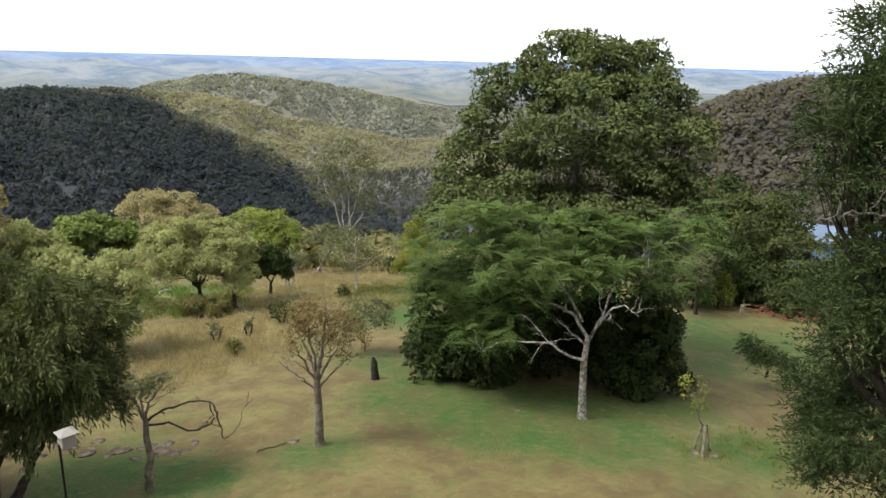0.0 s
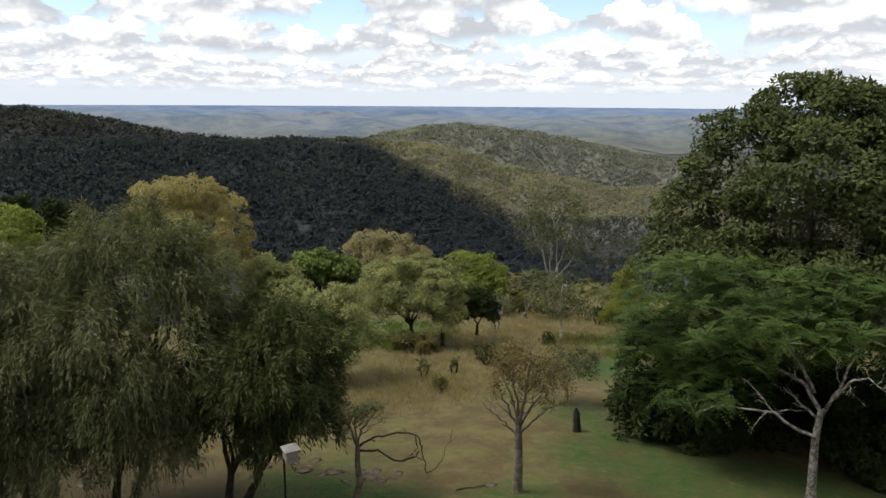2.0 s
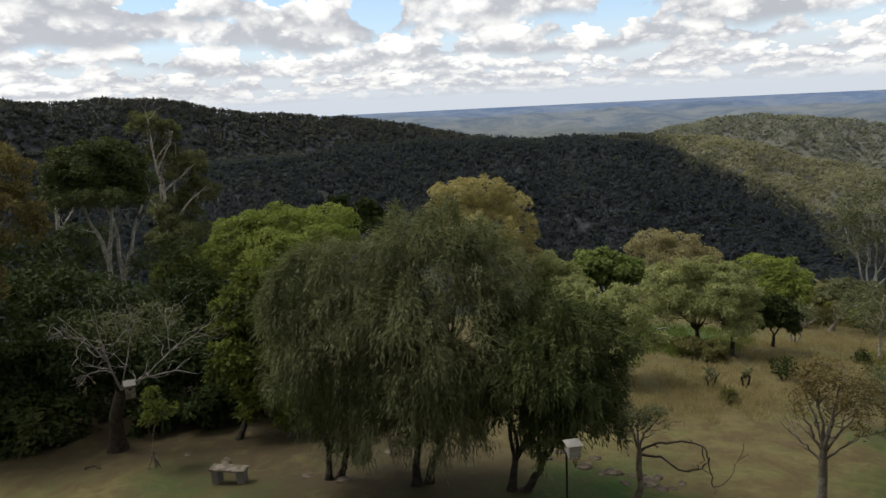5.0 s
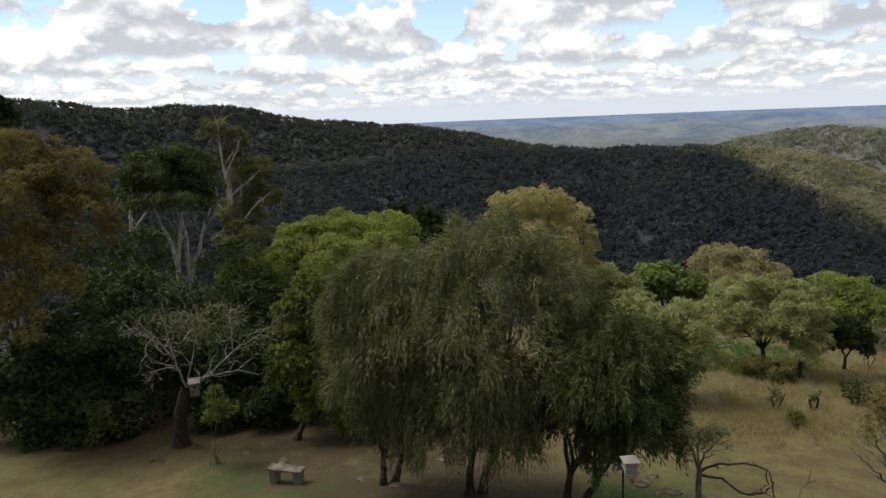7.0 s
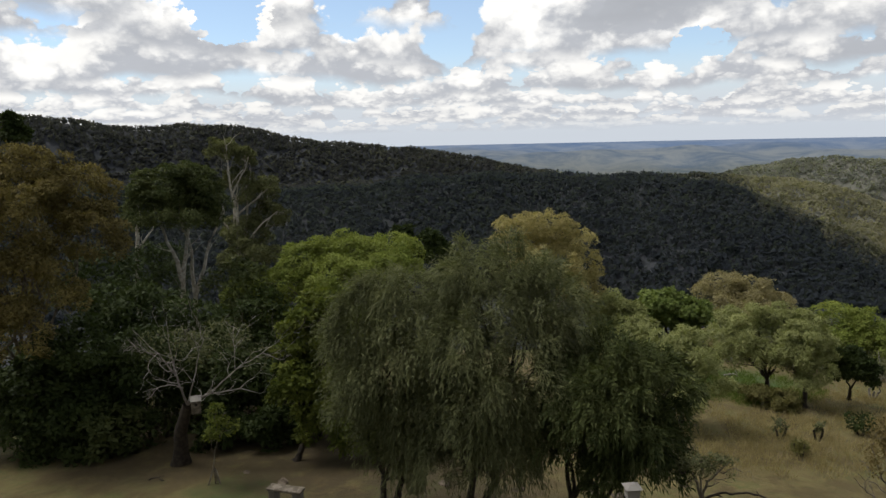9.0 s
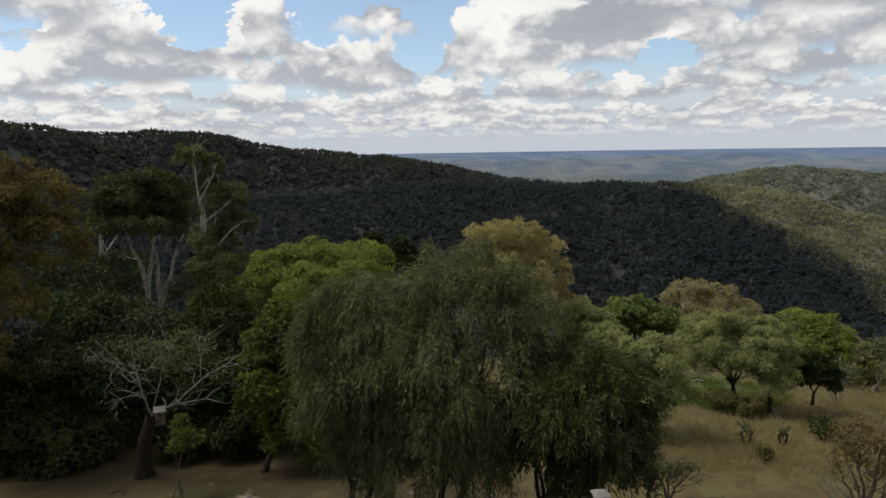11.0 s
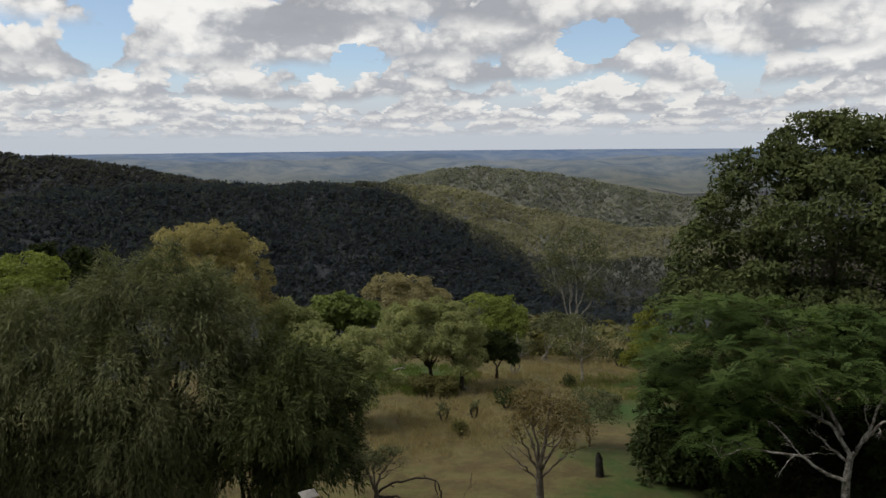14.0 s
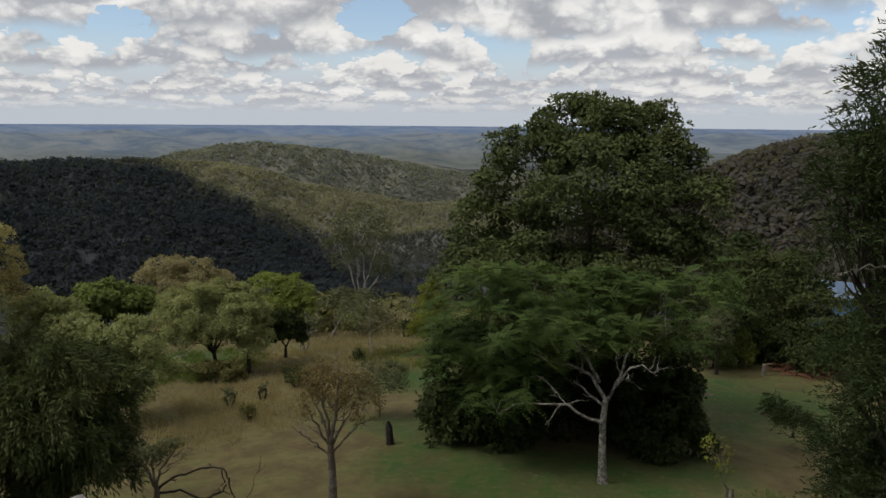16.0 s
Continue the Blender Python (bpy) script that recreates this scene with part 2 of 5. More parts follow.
    col = mix_node(t, math_node(t, "MULTIPLY", parched, 0.35), col, mix_node(t, fine, (0.085, 0.058, 0.03), (0.15, 0.11, 0.05)))
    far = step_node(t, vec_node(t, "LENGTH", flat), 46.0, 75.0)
    # Shade and haze of the woods put into the floor's colour; paler for sunlit hills.
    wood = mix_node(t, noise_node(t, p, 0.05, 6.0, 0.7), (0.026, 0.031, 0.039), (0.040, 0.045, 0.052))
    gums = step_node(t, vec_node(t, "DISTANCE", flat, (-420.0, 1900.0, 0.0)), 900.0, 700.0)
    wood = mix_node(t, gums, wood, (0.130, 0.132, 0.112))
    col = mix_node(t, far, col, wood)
    return finish(m, t, surface(t, col, 0.95, fine, 0.8, 0.05).outputs[0])


def plain_far_material():
    """The far country; the blue haze of many kilometres of air is put into its glowing colour."""
    m, t = material("far_country")
    p = place(t)
    s = vec_node(t, "MULTIPLY", p, (1.0, 1.0, 0.0))
    bands = noise_node(t, s, 0.0034, 10.0, 0.74, 0.8)
    spots = noise_node(t, s, 0.012, 8.0, 0.7)
    up = t.nodes.new("ShaderNodeSeparateXYZ")
    link(t, p, up.inputs[0])
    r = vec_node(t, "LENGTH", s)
    # wooded folds near by, paler farmland, then blue distance: haze put into the colour
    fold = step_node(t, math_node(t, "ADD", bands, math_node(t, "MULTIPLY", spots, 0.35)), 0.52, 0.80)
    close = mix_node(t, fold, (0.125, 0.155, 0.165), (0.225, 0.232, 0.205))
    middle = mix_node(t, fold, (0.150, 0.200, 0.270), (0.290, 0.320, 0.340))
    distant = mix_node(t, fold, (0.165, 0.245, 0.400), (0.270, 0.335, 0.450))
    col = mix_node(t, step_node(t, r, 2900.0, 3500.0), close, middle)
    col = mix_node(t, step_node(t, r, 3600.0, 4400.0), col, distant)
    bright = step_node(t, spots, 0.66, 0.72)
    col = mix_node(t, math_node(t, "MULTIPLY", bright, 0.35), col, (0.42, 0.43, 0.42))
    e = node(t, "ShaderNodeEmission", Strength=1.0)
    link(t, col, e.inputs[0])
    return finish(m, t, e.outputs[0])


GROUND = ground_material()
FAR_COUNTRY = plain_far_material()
L_DARK = leaf_material("dark_glossy_leaves", (0.036, 0.054, 0.021), (0.136, 0.160, 0.062), 0.2, 0.5)
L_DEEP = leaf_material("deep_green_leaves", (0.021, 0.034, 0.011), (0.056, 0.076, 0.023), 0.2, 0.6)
L_FERN = leaf_material("feathery_leaves", (0.042, 0.078, 0.024), (0.130, 0.180, 0.055), 0.3, 0.5)
L_WILLOW = leaf_material("grey_green_leaves", (0.054, 0.065, 0.029), (0.205, 0.218, 0.108), 0.25, 0.5)
L_ROUND = leaf_material("long_green_leaves", (0.030, 0.045, 0.015), (0.105, 0.122, 0.045), 0.25, 0.6)
L_BRIGHT = leaf_material("bright_green_leaves", (0.06, 0.085, 0.018), (0.165, 0.185, 0.04), 0.35, 0.5)
L_LIME = leaf_material("lime_leaves", (0.125, 0.165, 0.035), (0.275, 0.315, 0.085), 0.3, 0.5)
L_GLOSSY = leaf_material("glossy_green_leaves", (0.09, 0.13, 0.035), (0.21, 0.26, 0.085), 0.25, 0.5)
L_OLIVE = leaf_material("olive_leaves", (0.185, 0.205, 0.085), (0.365, 0.385, 0.180), 0.3, 0.5)
L_GOLD = leaf_material("golden_olive_leaves", (0.26, 0.225, 0.10), (0.47, 0.42, 0.21), 0.3, 0.5)
L_GUM = leaf_material("dull_gum_leaves", (0.07, 0.082, 0.036), (0.18, 0.187, 0.085), 0.25, 0.5)
L_EDGE = leaf_material("bronze_gum_leaves", (0.085, 0.070, 0.026), (0.235, 0.195, 0.070), 0.25, 0.35)
L_FAWN = leaf_material("fawn_gum_leaves", (0.21, 0.185, 0.10), (0.37, 0.33, 0.19), 0.3, 0.4)
L_RUST = leaf_material("rusty_leaves", (0.105, 0.082, 0.036), (0.215, 0.170, 0.075), 0.3, 1.2)
L_GREY = leaf_material("grey_leaves", (0.075, 0.085, 0.045), (0.16, 0.17, 0.09), 0.25, 0.8)
L_BROWN = leaf_material("brownish_leaves", (0.10, 0.10, 0.04), (0.20, 0.185, 0.075), 0.3, 0.4)
L_PINE = leaf_material("needle_sprays", (0.022, 0.038, 0.014), (0.074, 0.102, 0.038), 0.2, 0.7)
L_YELLOW = leaf_material("yellow_green_leaves", (0.13, 0.15, 0.03), (0.26, 0.28, 0.06), 0.35, 0.8)
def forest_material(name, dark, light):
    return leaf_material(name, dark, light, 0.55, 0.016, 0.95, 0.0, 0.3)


# Cloud shadow, sun beyond it and bluish haze are put into these leaf colours.
F_DARK = forest_material("shaded_forest_leaves", (0.040, 0.048, 0.066), (0.062, 0.072, 0.088))
F_HALF = forest_material("half_shaded_forest_leaves", (0.076, 0.083, 0.090), (0.112, 0.115, 0.108))
F_LIGHT = forest_material("mostly_sunlit_forest_leaves", (0.145, 0.145, 0.124), (0.208, 0.200, 0.156))
# Haze of distance is put into the leaf colours of mountain, hill and gully.
F_MOUNT = forest_material("hazed_mountain_leaves", (0.064, 0.068, 0.080), (0.092, 0.095, 0.100))
F_OLIVE = forest_material("sunlit_forest_leaves", (0.200, 0.196, 0.162), (0.308, 0.294, 0.228))
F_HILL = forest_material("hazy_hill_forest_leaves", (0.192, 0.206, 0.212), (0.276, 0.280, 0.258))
# The hollow's shade is put into these leaves, darker than the hill's.
F_GULLY = forest_material("shaded_gully_leaves", (0.110, 0.140, 0.152), (0.155, 0.182, 0.178))
F_GREY = forest_material("brown_scrub_leaves", (0.104, 0.098, 0.094), (0.160, 0.148, 0.134))
BARK_WHITE = bark_material("lichen_bark", (0.13, 0.115, 0.10), (0.40, 0.39, 0.36), 6.0, 3.0)
BARK_GREY = bark_material("grey_bark", (0.13, 0.11, 0.085), (0.26, 0.23, 0.19))
BARK_DARK = bark_material("dark_bark", (0.035, 0.028, 0.022), (0.075, 0.06, 0.045))
BARK_PALE = bark_material("pale_gum_bark", (0.38, 0.35, 0.29), (0.66, 0.63, 0.56))
DEAD_WOOD = bark_material("bleached_wood", (0.22, 0.20, 0.18), (0.42, 0.40, 0.37))
CHARRED = bark_material("charred_wood", (0.018, 0.016, 0.015), (0.05, 0.045, 0.04))
TIMBER = bark_material("weathered_timber", (0.20, 0.175, 0.14), (0.36, 0.33, 0.28), 9.0)
ROCK = bark_material("field_rock", (0.085, 0.065, 0.048), (0.20, 0.165, 0.125), 3.0, 1.5)
CONCRETE = plain_material("weathered_concrete", (0.16, 0.15, 0.13), 0.9, 0.2)
WHITE_PAINT = plain_material("white_paint", (0.25, 0.24, 0.23), 0.6, 0.08)
BOX_GREY = plain_material("grey_boards", (0.25, 0.24, 0.225), 0.8, 0.15)
BLACK_STEEL = plain_material("black_steel", (0.02, 0.02, 0.02), 0.45, 0.2, 20.0, 0.6)
ROOF_BLUE = plain_material("pale_blue_steel_roof", (0.22, 0.31, 0.46), 0.45, 0.06, 3.0)
WALL_BLUE = plain_material("blue_cladding", (0.10, 0.20, 0.36), 0.7, 0.08, 3.0)
STRAW = leaf_material("dry_grass_blades", (0.235, 0.190, 0.105), (0.420, 0.360, 0.215), 0.3, 0.4, 0.8)
BLADE = leaf_material("green_grass_blades", (0.07, 0.115, 0.02), (0.15, 0.20, 0.045), 0.3, 0.4, 0.8)
RUSTY_BRUSH = plain_material("dead_brush", (0.24, 0.12, 0.075), 0.9, 0.4)


# ---- mesh helpers ----
def mesh_of(name, verts, faces, mat, smooth=False):
    """A mesh from arrays of corners and of faces that all have the same number of corners."""
    verts, faces = np.asarray(verts, np.float32), np.asarray(faces, np.int32)
    me = bpy.data.meshes.new(name)
    n, k = faces.shape
    me.vertices.add(len(verts))
    me.vertices.foreach_set("co", verts.ravel())
    me.loops.add(n * k)
    me.loops.foreach_set("vertex_index", faces.ravel())
    me.polygons.add(n)
    me.polygons.foreach_set("loop_start", np.arange(0, n * k, k, dtype=np.int32))
    me.polygons.foreach_set("use_smooth", np.full(n, smooth, bool))
    me.update(calc_edges=True)
    me.materials.append(mat)
    return me


def part_of(name, me, parent, label="", kind=""):
    ob = new(name, me)
    ob.parent = parent
    return tagged(ob, label, kind=kind)


def part(name, bm, mat, parent, label=""):
    me = bpy.data.meshes.new(name)
    bm.to_mesh(me)
    bm.free()
    me.materials.append(mat)
    return part_of(name, me, parent, label)


def base_empty(name, x, y, z, label, category, group=""):
    ob = new(name)
    ob.location = (x, y, z)
    bpy.context.view_layer.update()
    return tagged(ob, label, category, group)


def unit(v):
    return v / np.maximum(np.linalg.norm(v, axis=-1, keepdims=True), 1e-9)


def box_bm(sx, sy, sz, at=(0, 0, 0), bevel=0.01, turn=None):
    bm = bmesh.new()
    bmesh.ops.create_cube(bm, size=1, matrix=Matrix.Diagonal((sx, sy, sz, 1)))
    if bevel:
        bmesh.ops.bevel(bm, geom=bm.edges[:], offset=bevel, segments=2, affect="EDGES")
    m = Matrix.Translation(at)
    if turn is not None:
        m = m @ turn
    bmesh.ops.transform(bm, matrix=m, verts=bm.verts[:])
    return bm


def tubes(lines, sides=7):
    """Corners and faces of tapered tubes; lines: (points, radii)."""
    verts, faces, start = [], [], 0
    ring = np.linspace(0, 2 * np.pi, sides, endpoint=False)
    for pts, radii in lines:
        pts, radii = np.asarray(pts, float), np.asarray(radii, float)
        along = unit(np.gradient(pts, axis=0))
        ref = np.where(np.abs(along[:, 2:3]) > 0.9, [[1.0, 0, 0]], [[0, 0, 1.0]])
        u = unit(np.cross(along, ref))
        v = np.cross(along, u)
        k = len(pts)
        grid = pts[:, None] + radii[:, None, None] * (np.cos(ring)[None, :, None] * u[:, None] + np.sin(ring)[None, :, None] * v[:, None])
        verts.append(grid.reshape(-1, 3))
        i, j = np.meshgrid(np.arange(k - 1), np.arange(sides), indexing="ij")
        a, b = i * sides + j, i * sides + (j + 1) % sides
        faces.append((np.stack([a, b, b + sides, a + sides], -1) + start).reshape(-1, 4))
        start += k * sides
    return np.concatenate(verts), np.concatenate(faces)


def bend(rng, a, b, r0, r1, steps=7, wander=0.08, sag=0.0):
    """A crooked tapered line from a to b."""
    a, b = np.asarray(a, float), np.asarray(b, float)
    f = np.linspace(0, 1, steps)[:, None]
    size = np.linalg.norm(b - a)
    off = np.cumsum(rng.normal(0, wander * size / steps ** 0.5, (steps, 3)), 0)
    off = off - f * off[-1] - (1 - f) * off[0]
    pts = a + (b - a) * f + off
    pts[:, 2] += sag * size * np.sin(np.pi * f[:, 0])
    return pts, r0 + (r1 - r0) * f[:, 0] ** 0.8


def leaf_quads(base, along, side):
    """Pointed leaves from their foot, their length and their half width."""
    n = len(base)
    mid = base + 0.45 * along
    v = np.stack([base, mid + side, base + along, mid - side], 1).reshape(-1, 3)
    return v, np.arange(4 * n).reshape(n, 4)


def lumps(rng, blobs, size, cover=1.5):
    """Boughs: smaller rounded masses that make up the crown's large ones. Centres, radii, outward ways."""
    cs, rs, ns = [], [], []
    for x, y, z, rx, rz, *more in blobs:
        ry = more[0] if more else rx
        s = size * (rx * ry * rz) ** (1 / 3)
        area = 4 * np.pi * ((rx * ry) ** 1.6 / 3 + (rx * rz) ** 1.6 / 3 + (ry * rz) ** 1.6 / 3) ** (1 / 1.6)
        n = max(6, int(cover * area / (np.pi * s * s)))
        d = unit(rng.normal(size=(n, 3)))
        d[:, 2] = np.where(d[:, 2] < -0.55, -d[:, 2], d[:, 2])
        f = (0.42 + 0.66 * rng.random(n) ** 0.6)[:, None]
        cs.append(np.array([x, y, z]) + d * f * [rx, ry, rz] * 0.92)
        rs.append(s * rng.uniform(0.5, 1.3, n))
        ns.append(d)
    return np.concatenate(cs), np.concatenate(rs), np.concatenate(ns)


def crown_leaves(rng, blobs, count, length, width, size=0.36, cover=1.0, droop=0.25, flat=0.66, spread=0.42, deep=0.15, tuft=0.05):
    """Single leaves over the upper sides of the boughs, and some inside; count: leaves in all."""
    c, r, n = lumps(rng, blobs, size, cover)
    share = r ** 2 / np.sum(r ** 2)
    pick = rng.choice(len(c), count, p=share)
    d = unit(rng.normal(size=(count, 3)) * 0.8 + 0.7 * n[pick] + [0, 0, 0.6])
    rad = r[pick] * (0.72 + 0.36 * rng.random(count) ** 0.7)
    rad[rng.random(count) < tuft] *= 1.28
    inside = rng.random(count) < deep
    d[inside] = unit(rng.normal(size=(int(inside.sum()), 3)))
    rad[inside] *= rng.random(int(inside.sum())) ** 0.5
    p = c[pick] + d * rad[:, None] * [1, 1, flat]
    up = unit(d + rng.normal(size=(count, 3)) * spread + [0, 0, 0.3])
    along = rng.normal(size=(count, 3)) - [0, 0, droop]
    along = unit(along - (along * up).sum(1, keepdims=True) * up + 0.35 * d)
    side = unit(np.cross(up, along))
    k = rng.uniform(0.7, 1.3, count)[:, None]
    return leaf_quads(p, along * length * k, side * width * 0.5 * k)


def crown_strands(rng, blobs, plumes, each, reach, per, length, width, size=0.33, sway=0.5, cover=1.0):
    """Arching plumes that spring from the boughs, each of several hanging shoots with leaves down their length."""
    c, r, n = lumps(rng, blobs, size, cover)
    share = r ** 2 / np.sum(r ** 2)
    pick = rng.choice(len(c), plumes, p=share)
    d = unit(rng.normal(size=(plumes, 3)) * 0.6 + 0.6 * n[pick] + [0, 0, 0.8])
    p = c[pick] + d * (r[pick] * (0.75 + 0.35 * rng.random(plumes)))[:, None]
    out = unit((d + 0.5 * n[pick]) * [1, 1, 0.1] + rng.normal(size=(plumes, 3)) * [0.25, 0.25, 0.1])
    L = reach * rng.uniform(0.6, 1.3, plumes) * (0.5 + 0.5 * r[pick] / r.mean())
    count = plumes * each
    p = np.repeat(p, each, 0) + rng.normal(size=(count, 3)) * 0.06
    out = unit(np.repeat(out, each, 0) + rng.normal(size=(count, 3)) * [0.32, 0.32, 0.15])
    L = (np.repeat(L, each) * rng.uniform(0.6, 1.15, count))[:, None, None]
    f = ((np.arange(per) + 0.3) / per)[None, :, None]
    rise = rng.uniform(0.1, 0.45, count)[:, None, None]
    pts = p[:, None] + L * (out[:, None] * sway * f * (1.5 - 0.7 * f) + np.array([0, 0, 1.0]) * (rise * f - (0.75 + rise) * f ** 2))
    pts = (pts + rng.normal(size=pts.shape) * 0.02).reshape(-1, 3)
    m = len(pts)
    hang = np.repeat(out, per, 0)
    steep = np.tile(f[0, :, 0], count)[:, None]
    along = unit(hang * (0.9 - 0.6 * steep) + np.array([0, 0, 1.0]) * (0.25 - 1.1 * steep) + rng.normal(size=(m, 3)) * 0.2)
    side = unit(np.cross(along, hang + [0, 0, 0.6] + rng.normal(size=(m, 3)) * 0.5))
    k = rng.uniform(0.7, 1.3, m)[:, None]
    return leaf_quads(pts, along * length * k, side * width * 0.5 * k)


def crown_fronds(rng, blobs, rosettes, per, reach, pairs, leaf, width):
    """Feather-shaped leaves in level rosettes, tier over tier."""
    w = np.array([b[3] ** 2 for b in blobs])
    pick = rng.choice(len(blobs), rosettes, p=w / w.sum())
    bl = np.array([b[:5] for b in blobs])[pick]
    d = unit(rng.normal(size=(rosettes, 3)) + [0, 0, 0.55])
    c = bl[:, :3] + d * bl[:, [3, 3, 4]] * (0.35 + 0.65 * rng.random(rosettes) ** 0.6)[:, None]
    c = np.repeat(c, per, 0)
    n = len(c)
    a = rng.uniform(0, 2 * np.pi, n)
    a = np.stack([np.cos(a), np.sin(a), rng.normal(0.12, 0.24, n)], -1)
    a = unit(a + 0.5 * np.repeat(d, per, 0) * [1, 1, 0.2])
    s = unit(np.cross(a, np.array([0, 0, 1.0]) + rng.normal(size=(n, 3)) * 0.14))
    L = reach * rng.uniform(0.6, 1.2, n)[:, None, None]
    f = np.linspace(0.12, 1, pairs)[None, :, None]
    pts = c[:, None] + L * (a[:, None] * f - np.array([0, 0, 0.34]) * f ** 2)
    v, q, start = [], [], 0
    taper = np.sin(np.pi * (0.18 + 0.78 * f))
    for sign in (1, -1):
        along = (sign * s[:, None] * 0.9 + a[:, None] * 0.4 - np.array([0, 0, 0.12]) + rng.normal(size=pts.shape) * 0.08) * leaf * taper
        side = unit(a[:, None] + np.zeros_like(pts)) * width * 0.5
        vv, qq = leaf_quads(pts.reshape(-1, 3), along.reshape(-1, 3), side.reshape(-1, 3))
        v.append(vv)
        q.append(qq + start)
        start += len(vv)
    return np.concatenate(v), np.concatenate(q)


def sprays(rng, blobs, count, reach, per, length, width, size=0.35, rise=0.1):
    """Needle sprays: twigs held outward, set with short needles."""
    c, r, n = lumps(rng, blobs, size, 1.5)
    share = r ** 2 / np.sum(r ** 2)
    pick = rng.choice(len(c), count, p=share)
    d = unit(rng.normal(size=(count, 3)) + 0.8 * n[pick])
    p = c[pick] + d * (r[pick] * (0.4 + 0.6 * rng.random(count)))[:, None] * [1, 1, 0.7]
    a = unit(d * [1, 1, 0.5] + rng.normal(size=(count, 3)) * 0.4 + [0, 0, rise])
    f = ((np.arange(per) + 0.3) / per)[None, :, None]
    L = reach * rng.uniform(0.6, 1.3, count)[:, None, None]
    pts = (p[:, None] + L * (a[:, None] * f - np.array([0, 0, 0.25]) * f ** 2)).reshape(-1, 3)
    m = len(pts)
    along = unit(np.repeat(a, per, 0) * 0.9 + rng.normal(size=(m, 3)) * 0.45)
    side = unit(np.cross(along, rng.normal(size=(m, 3))))
    k = rng.uniform(0.7, 1.3, m)[:, None]
    return leaf_quads(pts, along * length * k, side * width * 0.5 * k)


# ---- the land ----
def crest(az, table):
    a, e = zip(*table)
    return np.interp(az, a, e)


# crest heights of the ridges: heading to the left of the first view, degrees above the level
# beyond both sides of the view, an unseen hill added to block sky light
NEAR_RIDGE = ((-180, 25), (-120, 23), (-80, 10), (-50, 1), (-35, -1.35), (-26, -1.65), (-21.5, -2.65), (-18, -4.15), (-13, -6.65), (-4, -10.65), (4, -13.65), (10.3, -11.05), (14.2, -8.05), (20, -5.45), (23.5, -4.15), (28, -3.65), (33, -3.35), (38, -3.15), (45, -3.55), (52, -4.05), (60, -4.25), (72, -3.45), (85, -2.85), (100, 4), (130, 20), (180, 25))
SPUR = ((-180, -4.45), (-35, -5.95), (-5, -7.35), (0, -7.05), (4, -6.85), (8.5, -6.25), (13, -5.25), (17, -4.05), (21, -3.35), (26, -3.45), (35, -3.85), (60, -3.65), (180, -4.45))
FAR_RIDGE = ((-180, 0.64), (-40, -3.56), (-10, -3.96), (0, -4.46), (4, -3.66), (8.5, -2.96), (12, -2.36), (15.3, -2.06), (18.5, -2.16), (21, -2.76), (24, -3.36), (33, -3.46), (37.6, -2.76), (41.7, -1.86), (45.3, -1.16), (51, -0.61), (54.7, -0.21), (57.2, 0.24), (60.6, 0.94), (64.2, 1.14), (68, 1.04), (72, 1.54), (76, 2.04), (90, 2.64), (180, 0.64))
NEAR_R = ((-180, 500), (-30, 500), (-8, 560), (12, 1000), (30, 1100), (180, 1100))
LAWN_END = 45.0


